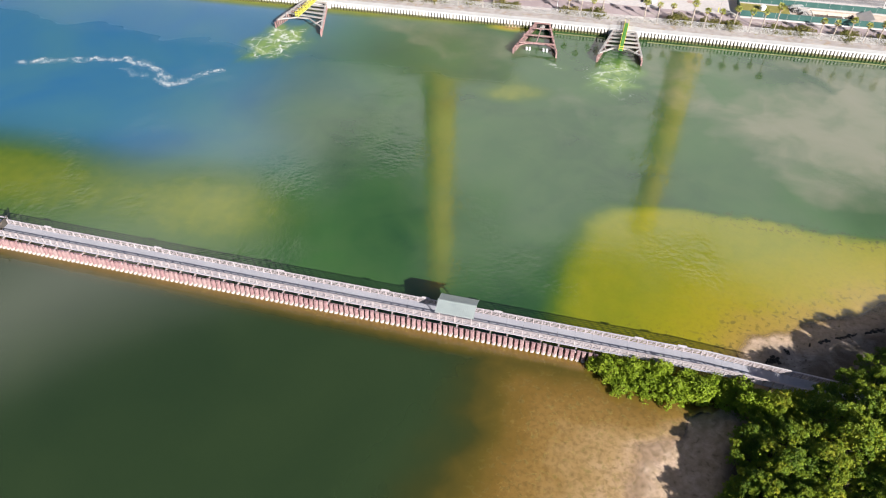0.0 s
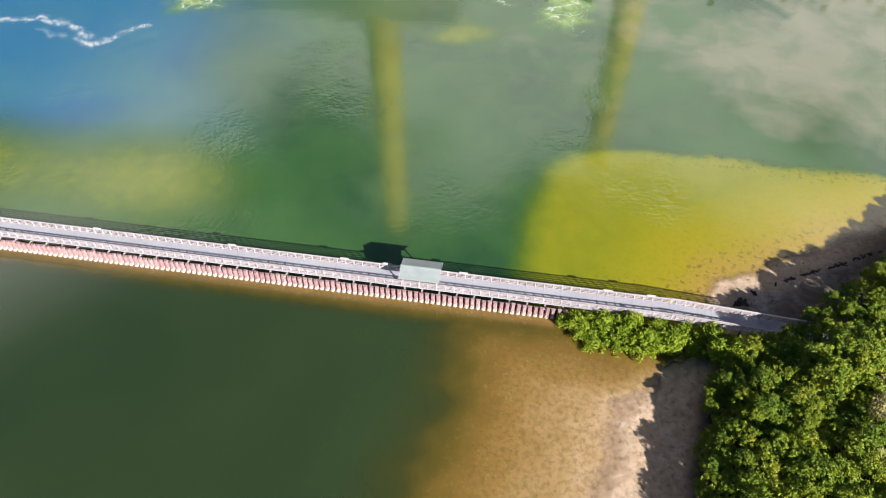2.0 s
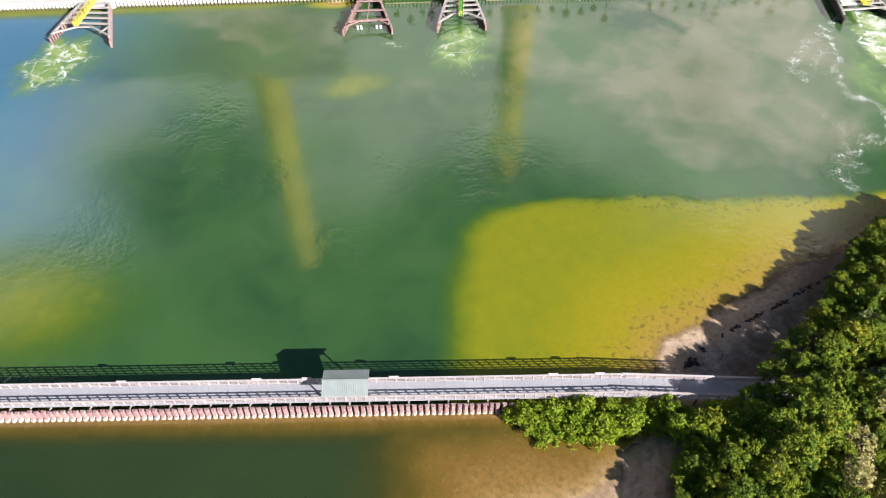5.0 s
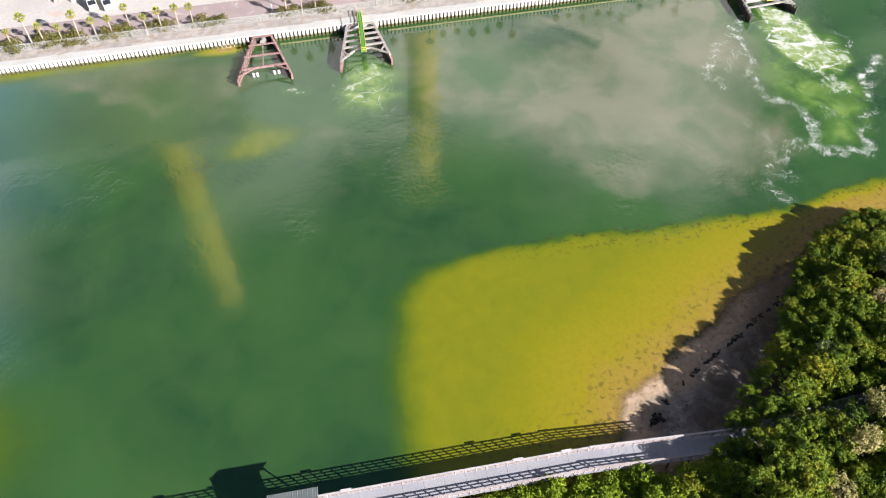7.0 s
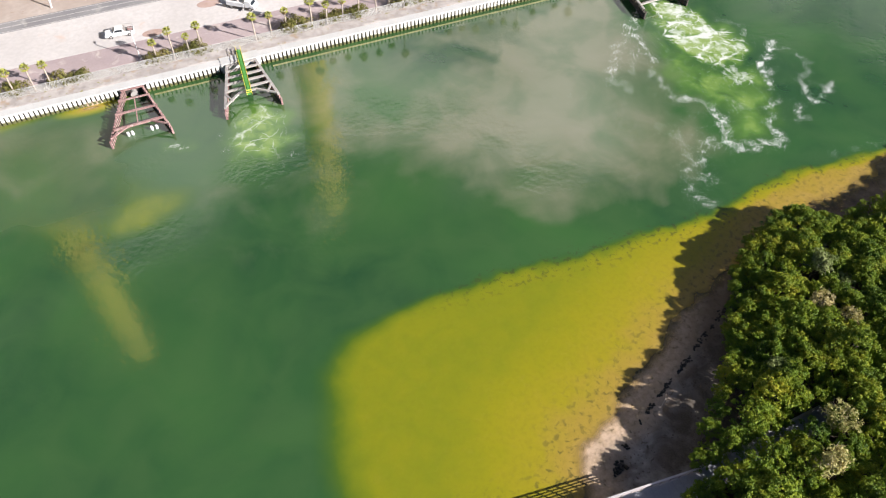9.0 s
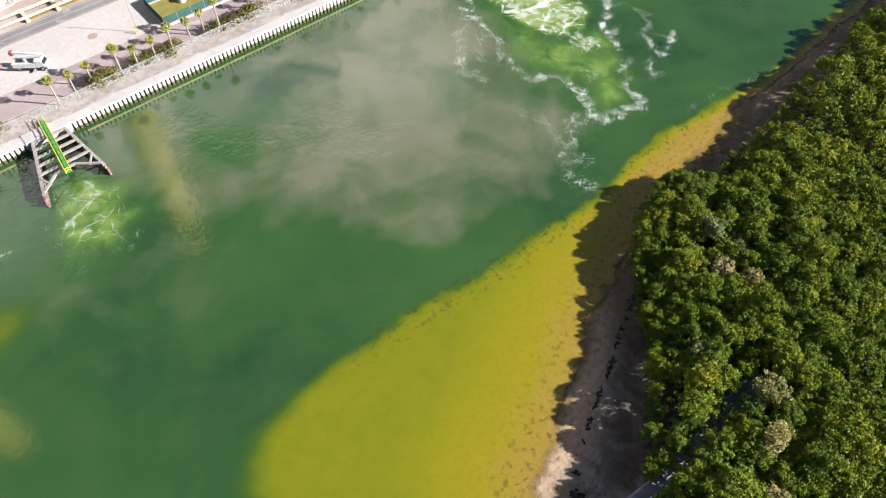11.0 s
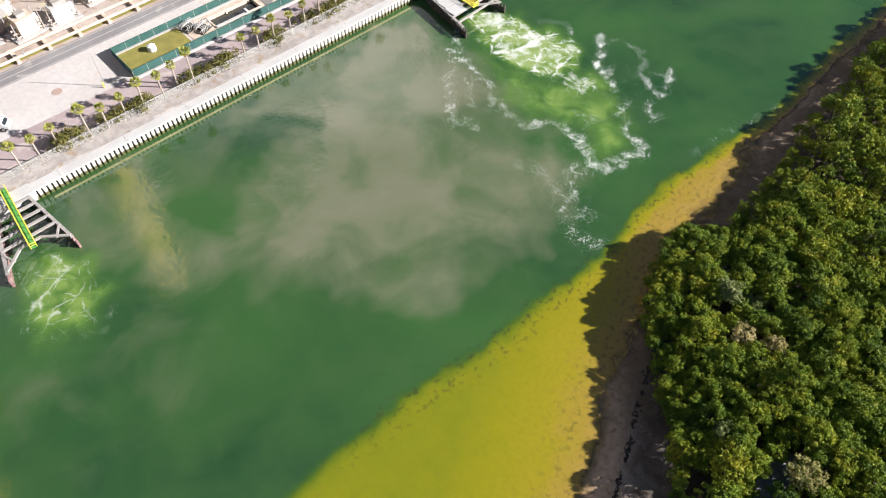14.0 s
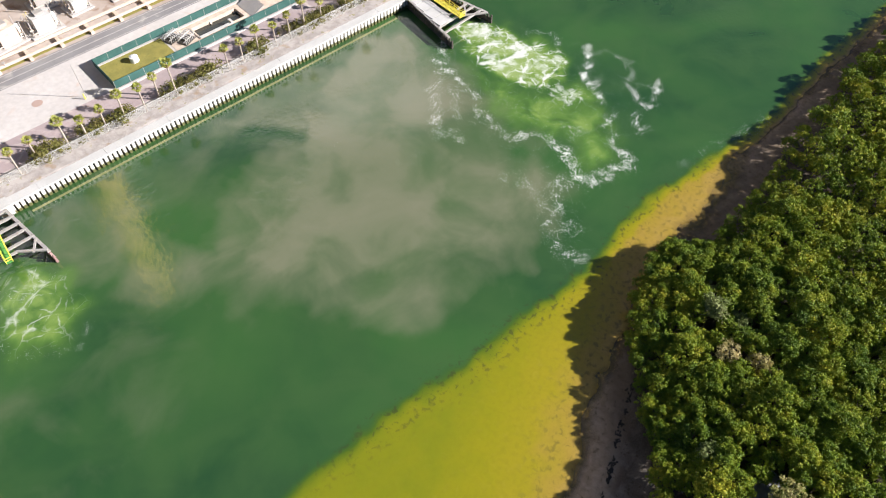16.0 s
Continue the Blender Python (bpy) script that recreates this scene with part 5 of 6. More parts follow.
# ---- flumes: splayed steel wing walls that lead the outflow away ----
def wing(parent, root, tip, z0, z1, mat, step=0.8, wide=0.36):
    root, tip = Vector((*root, 0)), Vector((*tip, 0))
    d = tip - root
    n = int(d.length / step)
    turn = math.degrees(math.atan2(d.y, d.x))
    side = Vector((-d.y, d.x, 0)).normalized() * 0.08
    web = Shape().add([root - side + Vector((0, 0, -2)), tip - side + Vector((0, 0, -2)), tip - side + Vector((0, 0, z1 - 0.65)), root - side + Vector((0, 0, z0 - 0.65)),
                       root + side + Vector((0, 0, -2)), tip + side + Vector((0, 0, -2)), tip + side + Vector((0, 0, z1 - 0.65)), root + side + Vector((0, 0, z0 - 0.65))],
                      [(0, 1, 2, 3), (7, 6, 5, 4), (3, 2, 6, 7), (1, 5, 6, 2)])
    part("wing_wall", web, M_DARK_STEEL, parent)
    one = Shape().box((0, 0, -0.5), (wide, 0.42, 1.0), top=0.75).mesh("steel_stake", mat)
    for k in range(n + 1):
        p, z = root.lerp(tip, k / n), z0 + (z1 - z0) * k / n
        ob = part("steel_stake", one, None, parent, m=pose(p.x, p.y, z, 0, 0, turn))
        ob.scale = (1, 1, z + 1.6)


def flume(label, l0, l1, r0, r1, z, mat, beam_mat, beams, category="flume"):
    f = thing("outfall_flume", label, category, LAND, "outfall flumes")
    wing(f, l0, l1, z, z - 0.35, mat)
    wing(f, r0, r1, z, z - 0.35, mat)
    for k, wide, tall in beams:
        a, b = Vector((*l0, 0)).lerp(Vector((*l1, 0)), k), Vector((*r0, 0)).lerp(Vector((*r1, 0)), k)
        h = z - 0.35 * k + 0.12
        part("cross_beam", Shape().beam((a.x - 0.2, a.y, h), (b.x + 0.2, b.y, h), wide, tall), beam_mat, f)
    return f


rust = flume("rust-red steel flume with open cross beams", (-1.9, 0.2), (-6.0, -14.2), (1.7, 0.2), (4.85, -14.2), 2.0, M_STEEL_RUST, M_STEEL_RUST,
             ((0.06, 0.3, 0.25), (0.26, 0.3, 0.25), (0.52, 0.35, 0.3)))
part("end_beam", Shape().beam((-5.0, -11.6, 1.9), (4.2, -11.2, 1.9), 0.4, 0.35), M_STEEL_RUST, rust)
part("knee_brace", Shape().beam((-5.9, -13.6, 1.75), (-2.4, -11.5, 1.9), 0.3, 0.25), M_STEEL_RUST, rust)
part("knee_brace", Shape().beam((4.7, -13.4, 1.75), (1.6, -11.3, 1.9), 0.3, 0.25), M_STEEL_RUST, rust)
part("centre_tie", Shape().beam((-0.2, -3.8, 1.9), (-0.6, -11.4, 1.9), 0.18, 0.18), M_STEEL_RUST, rust)
for x in (-2.9, -2.1, 1.4, 2.3):
    part("float", Shape().tube((x, -11.7, 0.0), (x, -11.7, 0.75), 0.27, n=10), M_WHITE, rust, "pale round float")
part("gate_pipe", Shape().tube((-0.1, -0.6, 0.5), (-0.1, 0.5, 0.5), 0.75, n=14), M_STEEL_GREY, rust, "pale outfall pipe mouth")


def catwalk(parent, a, b, z, wide, floor_mat, rail_mat):
    a, b = Vector((*a, z)), Vector((*b, z))
    d = (b - a).normalized()
    side = Vector((-d.y, d.x, 0)) * wide / 2
    cw = part("catwalk", Shape().beam(a, b, wide, 0.1), floor_mat, parent)
    for sg in (-1, 1):
        for h in (0.12, 0.55, 1.05):
            part("handrail", Shape().beam(a + side * sg + Vector((0, 0, h)), b + side * sg + Vector((0, 0, h)), 0.075, 0.075), rail_mat, cw)
        n = int((b - a).length / 1.5)
        for k in range(n + 1):
            p = a.lerp(b, k / n) + side * sg
            part("stanchion", Shape().box((p.x, p.y, z + 0.52), (0.08, 0.08, 1.06)), rail_mat, cw)
    part("end_rail", Shape().beam(b - side + Vector((0, 0, 1.05)), b + side + Vector((0, 0, 1.05)), 0.1, 0.1), rail_mat, cw)
    part("end_rail", Shape().beam(b - side + Vector((0, 0, 0.55)), b + side + Vector((0, 0, 0.55)), 0.1, 0.1), rail_mat, cw)


def grey_flume(label, l0, l1, r0, r1, walkway, floor_mat):
    f = flume(label, l0, l1, r0, r1, 2.0, M_STEEL_RUST, M_STEEL_GREY, ((0.04, 0.38, 0.35), (0.17, 0.38, 0.35), (0.31, 0.38, 0.35), (0.45, 0.38, 0.35), (0.6, 0.38, 0.35)))
    for a, b in ((l0, l1), (r0, r1)):
        part("wall_cap", Shape().beam((*a, 2.05), (*Vector(a).lerp(Vector(b), 0.93), 1.75), 0.5, 0.22), M_STEEL_GREY, f)
    mid = (Vector(l1) + Vector(r1)) / 2
    head = mid + Vector((0, 4.2))
    pl, pr = Vector(l0).lerp(Vector(l1), 0.9), Vector(r0).lerp(Vector(r1), 0.9)
    part("end_brace", Shape().beam((*pl, 1.85), (head.x - 1.6, head.y, 1.95), 0.4, 0.3), M_STEEL_GREY, f)
    part("end_brace", Shape().beam((*pr, 1.85), (head.x + 1.6, head.y, 1.95), 0.4, 0.3), M_STEEL_GREY, f)
    part("end_beam", Shape().beam((head.x - 1.7, head.y, 1.95), (head.x + 1.7, head.y, 1.95), 0.4, 0.3), M_STEEL_GREY, f)
    ql, qr = Vector(l0).lerp(Vector(l1), 0.66), Vector(r0).lerp(Vector(r1), 0.66)
    part("knee_brace", Shape().beam((*ql, 1.9), (*pl.lerp(head, 0.35), 1.9), 0.3, 0.25), M_STEEL_GREY, f)
    part("knee_brace", Shape().beam((*qr, 1.9), (*pr.lerp(head, 0.35), 1.9), 0.3, 0.25), M_STEEL_GREY, f)
    part("head_wall", Shape().box(((l0[0] + r0[0]) / 2, 0.9, 1.35), (r0[0] - l0[0] + 2.2, 2.4, 2.0)), M_CAP, f, "white concrete head wall")
    catwalk(f, *walkway, 2.35, 0.95, floor_mat, M_YELLOW)
    return f


grey_flume("pale steel flume with a green catwalk", (18.4, -0.2), (15.0, -14.2), (24.0, -0.2), (25.8, -13.9), ((21.6, 3.4), (20.4, -11.6)), M_GREEN)
grey_flume("pale steel flume with a lime-coloured catwalk", (-66.2, -0.2), (-69.8, -13.5), (-60.0, -0.2), (-56.4, -15.6), ((-62.6, 3.4), (-64.6, -10.6)), M_LIME)
third = flume("dark sheet-steel flume with white decking", (109.4, 0.2), (107.0, -16.4), (115.6, 0.2), (118.7, -15.6), 2.2, M_DARK_STEEL, M_STEEL_GREY, ((0.62, 0.4, 0.3), (0.72, 0.4, 0.3), (0.84, 0.4, 0.3)))
part("white_deck", Shape().box((110.9, -5.0, 2.12), (2.6, 10.0, 0.14)), M_CAP, third)
for k in range(4):
    part("deck_slab", Shape().box((110.9 - 0.38 * k, -1.6 - 2.9 * k, 2.26), (3.4, 2.75, 0.12)), M_CAP, third)
part("wall_cap", Shape().beam((109.4, 0.2, 2.25), (107.1, -15.4, 1.95), 0.5, 0.2), M_STEEL_GREY, third)
part("wall_cap", Shape().beam((115.6, 0.2, 2.25), (118.5, -14.6, 1.95), 0.5, 0.2), M_STEEL_GREY, third)
part("end_brace", Shape().beam((118.4, -14.5, 2.0), (113.6, -11.8, 2.1), 0.35, 0.3), M_STEEL_GREY, third)
part("end_brace", Shape().beam((117.2, -9.0, 2.0), (114.4, -12.4, 2.1), 0.35, 0.3), M_STEEL_GREY, third)
catwalk(third, (113.6, 3.4), (113.3, -12.6), 2.4, 1.4, M_YELLOW, M_YELLOW)

# the wall turns away beyond the third flume
part("return_wall", Shape().box((150, 1.2, 0.6), (66, 0.6, 3.2)), M_CONCRETE, wall, "pale return wall beyond the flume")


# ---- green-screened enclosure ----
pen = thing("screened_enclosure", "fenced enclosure with green privacy screens", "enclosure", LAND, kind="structure")
E0, E1, D0, D1, EH = 51.0, 106.0, 14.5, 23.2, 1.6
for d, name in ((D0, "south_screen"), (D1, "north_screen")):
    for s in np.arange(E0, E1, 3.0):
        lo = part(name, Shape().box((s + 1.49, d, WALL_TOP + 0.05 + EH / 2), (2.96, 0.06, EH)), M_SCREEN, pen)
        part("post", Shape().tube((s, d, WALL_TOP), (s, d, WALL_TOP + EH + 0.12), 0.05, n=6), M_STEEL_GREY, pen)
for k in range(3):
    dd = D0 + (D1 - D0) * (k + 0.5) / 3
    part("west_screen", Shape().box((E0, dd, WALL_TOP + 0.05 + EH / 2), (0.06, (D1 - D0) / 3 - 0.04, EH)), M_SCREEN, pen)
part("ledge", Shape().box(((E0 + E1) / 2, D1 - 0.5, WALL_TOP + 0.15), (E1 - E0 - 0.3, 0.5, 0.25)), M_CONCRETE, pen, "pale concrete ledge")
part("turf", Shape().box((57.8, 18.8, WALL_TOP + 0.07), (13.2, 8.0, 0.1)), M_TURF, pen, "olive artificial-looking turf")
for s0, s1, d0, d1 in ((65, BASIN[0], 14.7, 23.0), (BASIN[1], 106, 14.7, 23.0), (BASIN[0], BASIN[1], 14.7, BASIN[2]), (BASIN[0], BASIN[1], BASIN[3], 23.0)):
    part("gravel_floor", Shape().box(((s0 + s1) / 2, (d0 + d1) / 2, WALL_TOP + 0.06), (s1 - s0, d1 - d0, 0.08)), M_TAN, pen, "bare tan gravel floor")
basin = thing("concrete_basin", "sunken tan concrete basin holding still dark water", "basin", LAND, kind="structure")
s0, s1, d0, d1 = BASIN
for c, size in ((((s0 + s1) / 2, d1 - 0.15, 0.72), (s1 - s0, 0.3, 3.5)), (((s0 + s1) / 2, d0 + 0.15, 0.72), (s1 - s0, 0.3, 3.5)), ((s0 + 0.15, (d0 + d1) / 2, 0.72), (0.3, d1 - d0 - 0.6, 3.5)), ((s1 - 0.15, (d0 + d1) / 2, 0.72), (0.3, d1 - d0 - 0.6, 3.5))):
    part("basin_wall", Shape().box(c, size), M_TAN, basin)
for s in (74.6, 80.0):
    part("buttress", Shape().add([(s, d1 - 0.3, -0.6), (s, d1 - 2.0, -0.6), (s, d1 - 0.3, 2.3), (s + 0.35, d1 - 0.3, -0.6), (s + 0.35, d1 - 2.0, -0.6), (s + 0.35, d1 - 0.3, 2.3)], [(0, 1, 2), (5, 4, 3), (0, 3, 4, 1), (1, 4, 5, 2), (2, 5, 3, 0)]), M_TAN, basin)
part("coping", Shape().box(((s0 + s1) / 2 - 1.5, d0 + 0.1, 2.5), (s1 - s0 - 3.4, 0.6, 0.16)).box((s1 - 3.4, d0 + 0.5, 2.6), (0.5, 1.3, 0.5)), M_CAP, basin, "pale coping with a stub")
part("basin_water", Shape().box(((s0 + s1) / 2, (d0 + d1) / 2, 1.65), (s1 - s0 - 0.6, d1 - d0 - 0.6, 0.05)), M_POOL, basin, "still black water")
part("ramp", Shape().box((83.4, 19, WALL_TOP + 0.72), (3.4, 5.6, 0.16), ry=radians(-22)), M_CONCRETE, pen, "tilted concrete slab")
tank = thing("round_tank", "small white round tank on the turf", "tank", land(57.4, 19.4, WALL_TOP + 0.12))
part("shell", Shape().tube((0, 0, 0), (0, 0, 1.0), 0.85, 0.8, 20), M_WHITE, tank, smooth=False)
part("lid", Shape().tube((0, 0, 1.0), (0, 0, 1.18), 0.82, 0.35, 20), M_WHITE, tank)
for s, d, turn in ((66.2, 20.6, 18), (68.0, 18.4, 24)):
    rack = thing("pipe_spool_rack", "rack of pale bent pipe loops beside the turf", "pipe rack", land(s, d, WALL_TOP + 0.1, turn), "pipe loop racks")
    part("pallet", Shape().box((0, 0, 0.08), (3.0, 2.3, 0.14)), M_DARK_STEEL, rack)
    for k in range(6):
        x = -1.25 + 0.5 * k
        part("pipe_loop", Shape().tube((x, -0.95, 0.15), (x + 0.12, -0.95, 1.25), 0.075, n=7).tube((x + 0.12, -0.95, 1.25), (x + 0.2, 0.95, 1.35), 0.075, n=7).tube((x + 0.2, 0.95, 1.35), (x, 0.95, 0.15), 0.075, n=7), M_GALV, rack)
    for y, z in ((-0.6, 0.6), (0.6, 0.75), (0.0, 1.42)):
        part("tie_bar", Shape().beam((-1.5, y, z), (1.6, y, z), 0.09, 0.09), M_GALV, rack)
    part("motor", Shape().tube((-0.5, 0.2, 0.5), (0.5, 0.2, 0.5), 0.3, n=10), M_DARK_STEEL, rack)

for kind in (*KINDS, *GREY, *DRY, *YOUNG, *SABAL, *SHRUBS):
    if kind.name not in used:
        for ob in (*kind.children_recursive, kind):
            bpy.data.objects.remove(ob)


# ---- vehicles ----
def wheel(parent, x, y, r=0.38):
    w = part("wheel", Shape().tube((x, y - 0.13, r), (x, y + 0.13, r), r, n=14), M_BLACK, parent)
    part("rim", Shape().tube((x, y - 0.14, r), (x, y + 0.14, r), r * 0.55, n=10), M_STEEL_GREY, w)


def hull(pts, half, inset=0.0):
    """A body drawn out sideways from a side view; inset: how far the upper edge leans in."""
    top = max(z for _, z in pts)
    low = min(z for _, z in pts)
    sh, n = Shape(), len(pts)
    v = [(x, sg * (half - inset * (z - low) / (top - low)), z) for sg in (-1, 1) for x, z in pts]
    sh.add(v, [tuple(range(n)), tuple(range(2 * n - 1, n - 1, -1))] + [(k, k + n, (k + 1) % n + n, (k + 1) % n) for k in range(n)])
    return sh


def pickup(m, label, box=True, group="parked vehicles"):
    t = thing("pickup_truck", label, "truck", m, group)
    part("body", hull([(-2.9, 0.45), (2.85, 0.45), (2.95, 0.8), (2.8, 1.05), (1.35, 1.15), (-2.9, 1.1)], 0.98, 0.06), M_WHITE, t)
    part("cab", hull([(-0.9, 1.12), (1.35, 1.12), (0.75, 1.78), (-0.75, 1.82)], 0.92, 0.16), M_WHITE, t)
    part("windscreen", Shape().add([(1.36, -0.78, 1.18), (1.36, 0.78, 1.18), (0.82, 0.68, 1.72), (0.82, -0.68, 1.72)], [(0, 1, 2, 3)]), M_WINDOW, t)
    for sg in (-1, 1):
        part("side_window", Shape().add([(-0.7, sg * 0.925, 1.25), (1.05, sg * 0.925, 1.25), (0.7, sg * 0.82, 1.68), (-0.65, sg * 0.82, 1.7)], [(0, 1, 2, 3)]), M_WINDOW, t)
        for x in (-1.85, 1.85):
            wheel(t, x, sg * 0.86)
    part("load_bed", Shape().box((-1.9, 0, 1.12), (1.8, 1.6, 0.06)), M_BLACK, t, "dark open load bed")
    if box:
        part("tool_rack", Shape().box((-1.1, 0, 1.35), (0.4, 1.7, 0.5)), M_STEEL_GREY, t)
        part("ladder_rack", Shape().beam((-2.8, -0.8, 1.75), (-0.9, -0.8, 1.9), 0.08, 0.08).beam((-2.8, 0.8, 1.75), (-0.9, 0.8, 1.9), 0.08, 0.08).box((-2.75, 0, 1.7), (0.08, 1.6, 0.08)), M_STEEL_GREY, t)
        part("load", Shape().box((-2.2, 0.2, 1.3), (0.9, 0.8, 0.35)), M_STEEL_RUST, t, "reddish load in the bed")
    return t


pickup(land(0.2, 18.2, WALL_TOP + 0.045, 176), "white work pickup with a loaded bed")
van = thing("van", "white panel van parked in the yard", "van", land(-33.4, 19.2, WALL_TOP + 0.045, -72), "parked vehicles")
part("body", hull([(-2.8, 0.4), (2.75, 0.4), (2.85, 0.95), (1.95, 1.2), (1.2, 2.1), (-2.75, 2.15)], 1.0, 0.1), M_WHITE, van)
part("windscreen", Shape().add([(1.98, -0.85, 1.22), (1.98, 0.85, 1.22), (1.3, 0.8, 2.0), (1.3, -0.8, 2.0)], [(0, 1, 2, 3)]), M_WINDOW, van)
for sx in (-1.8, 1.8):
    for sy in (-0.87, 0.87):
        wheel(van, sx, sy)
copy_thing(van, land(-36.6, 19.8, WALL_TOP + 0.045, -74))
utility = thing("utility_truck", "white utility truck with a folded boom", "truck", land(26.0, 18.6, WALL_TOP + 0.045, -38), "parked vehicles")
part("chassis", Shape().box((0, 0, 0.62), (6.6, 2.1, 0.3)), M_DARK_STEEL, utility)
part("cab", hull([(1.2, 0.5), (3.3, 0.5), (3.35, 1.25), (2.9, 1.35), (2.5, 2.1), (1.2, 2.15)], 1.05, 0.1), M_WHITE, utility)
part("windscreen", Shape().add([(2.93, -0.9, 1.38), (2.93, 0.9, 1.38), (2.55, 0.85, 2.0), (2.55, -0.85, 2.0)], [(0, 1, 2, 3)]), M_WINDOW, utility)
for sg in (-1, 1):
    part("side_locker", Shape().box((-1.0, sg * 0.82, 1.2), (4.1, 0.5, 0.9)), M_WHITE, utility)
    part("outrigger", Shape().box((0.9, sg * 1.2, 0.5), (0.3, 0.9, 0.2)), M_STEEL_GREY, utility)
    for x in (-2.0, 2.3):
        wheel(utility, x, sg * 0.92, 0.48)
part("turret", Shape().tube((-0.9, 0, 0.8), (-0.9, 0, 2.3), 0.4, n=10), M_STEEL_GREY, utility)
part("boom", Shape().beam((-0.9, 0, 2.4), (2.9, 0.2, 2.75), 0.4, 0.45), M_WHITE, utility)
part("boom", Shape().beam((2.9, 0.25, 2.75), (-2.9, 0.55, 3.1), 0.32, 0.36), M_WHITE, utility)
part("bucket", Shape().box((-3.0, 0.6, 2.9), (0.6, 0.7, 0.8), top=1.1), M_RED, utility, "reddish work bucket")

# lamp posts
post = thing("street_lamp", "white lamp post on a concrete foot", "lamp post", land(2.8, 8.5, WALL_TOP), "lamp posts")
part("foot", Shape().tube((0, 0, 0), (0, 0, 0.7), 0.32, 0.28, 12), M_CONCRETE, post)
part("pole", Shape().tube((0, 0, 0.7), (0, 0, 5.6), 0.11, 0.08, 8), M_WHITE, post)
part("arm", Shape().beam((0, 0, 5.55), (0, 0.7, 5.7), 0.08, 0.08), M_WHITE, post)
part("lamp_head", Shape().box((0, 0.9, 5.7), (0.3, 0.7, 0.14)), M_STEEL_GREY, post)
copy_thing(post, land(89.5, 26.6, WALL_TOP, 180))
bollard = thing("yellow_post", "short yellow guard post in the yard", "bollard", land(45.5, 15.6, WALL_TOP + 0.04), "guard posts")
part("tube", Shape().tube((0, 0, 0), (0, 0, 1.2), 0.12, n=8).tube((0, 0, 1.2), (0, 0, 1.28), 0.12, 0.03, 8), M_YELLOW, bollard)
tall = thing("yard_pole", "slim pale pole with a long shadow", "pole", land(45.9, 15.9, WALL_TOP + 0.04))
part("pole", Shape().tube((0, 0, 0), (0, 0, 7.4), 0.07, 0.05, 6), M_STEEL_GREY, tall)
patch = thing("clay_patch", "reddish clay patch on the limerock", "ground patch", land(38.5, 20.4, WALL_TOP + 0.05), kind="structure")
part("patch", Shape().tube((0, 0, 0), (0, 0, 0.015), 1.0, 0.7, 16), M_CLAY, patch)
for s, d, r in ((19.5, 23, 2.6), (6.5, 16.4, 2.2)):
    copy_thing(patch, land(s, d, WALL_TOP + 0.052)).scale = (r, r * 0.6, 1)

# pipe rack and skids beyond the road
rack2 = thing("pipe_rack", "tan pipes on low sleepers beside the road", "pipe rack", LAND, kind="structure")
for d, r, z in ((33.2, 0.3, 0.9), (35.6, 0.22, 1.0), (36.2, 0.16, 0.9)):
    part("pipe", Shape().tube((10, d, WALL_TOP + z), (120, d + 0.6, WALL_TOP + z), r, n=10), M_TAN, rack2)
for s in np.arange(12, 120, 6.2):
    part("sleeper", Shape().box((s, 34.9, WALL_TOP + 0.36), (0.7, 4.6, 0.65)), M_TAN, rack2)
    if int(s) % 4 == 0:
        part("valve", Shape().tube((s + 1.5, 33.2, WALL_TOP + 0.9), (s + 1.5, 33.2, WALL_TOP + 1.7), 0.12, n=8).box((s + 1.5, 33.2, WALL_TOP + 1.75), (0.5, 0.5, 0.1)), M_STEEL_GREY, rack2)
rr = random.Random(17)


def skid(s, d, turn, kind):
    """A plant module: a frame with boxes, ducts and vessels on it."""
    t = thing("plant_module", ("white process module on a steel frame", "tan equipment skid with pipes and vessels", "grey machinery skid with ducts")[kind], "plant module", land(s, d, WALL_TOP + 0.03, turn), "plant modules")
    main = (M_HOUSING, M_TAN, M_STEEL_GREY)[kind]
    w, l, h = rr.uniform(3, 4.5), rr.uniform(4, 6.5), rr.uniform(2.2, 3.6)
    part("base_frame", Shape().box((0, 0, 0.15), (l + 0.8, w + 0.8, 0.3)), M_CONCRETE, t)
    part("housing", Shape().box((0, 0, 0.3 + h / 2), (l * 0.62, w * 0.8, h)), main, t)
    part("roof_unit", Shape().box((0.1, 0.2, 0.3 + h + 0.3), (l * 0.3, w * 0.4, 0.6)), M_STEEL_GREY, t)
    for k in range(4):
        x, y = (-1) ** k * l * 0.46, (1 if k < 2 else -1) * w * 0.42
        part("leg", Shape().box((x, y, h / 2 + 0.3), (0.18, 0.18, h + 0.4)), M_STEEL_GREY, t)
    for k in range(3):
        part("duct", Shape().tube((-l * 0.5, -w * 0.4 + 0.7 * k, 0.8 + 0.5 * k), (l * 0.5, -w * 0.35 + 0.7 * k, 0.8 + 0.5 * k), 0.14 + 0.05 * k, n=8), M_TAN, t)
    part("vessel", Shape().tube((l * 0.42, 0.2, 0.3), (l * 0.42, 0.2, h * 0.8), 0.45, n=12).tube((l * 0.42, 0.2, h * 0.8), (l * 0.42, 0.2, h * 0.8 + 0.25), 0.45, 0.1, 12), M_PALE, t)
    part("ladder", Shape().beam((-l * 0.36, w * 0.42, 0.3), (-l * 0.36, w * 0.42, h + 0.8), 0.06, 0.06).beam((-l * 0.36 + 0.5, w * 0.42, 0.3), (-l * 0.36 + 0.5, w * 0.42, h + 0.8), 0.06, 0.06), M_YELLOW, t)


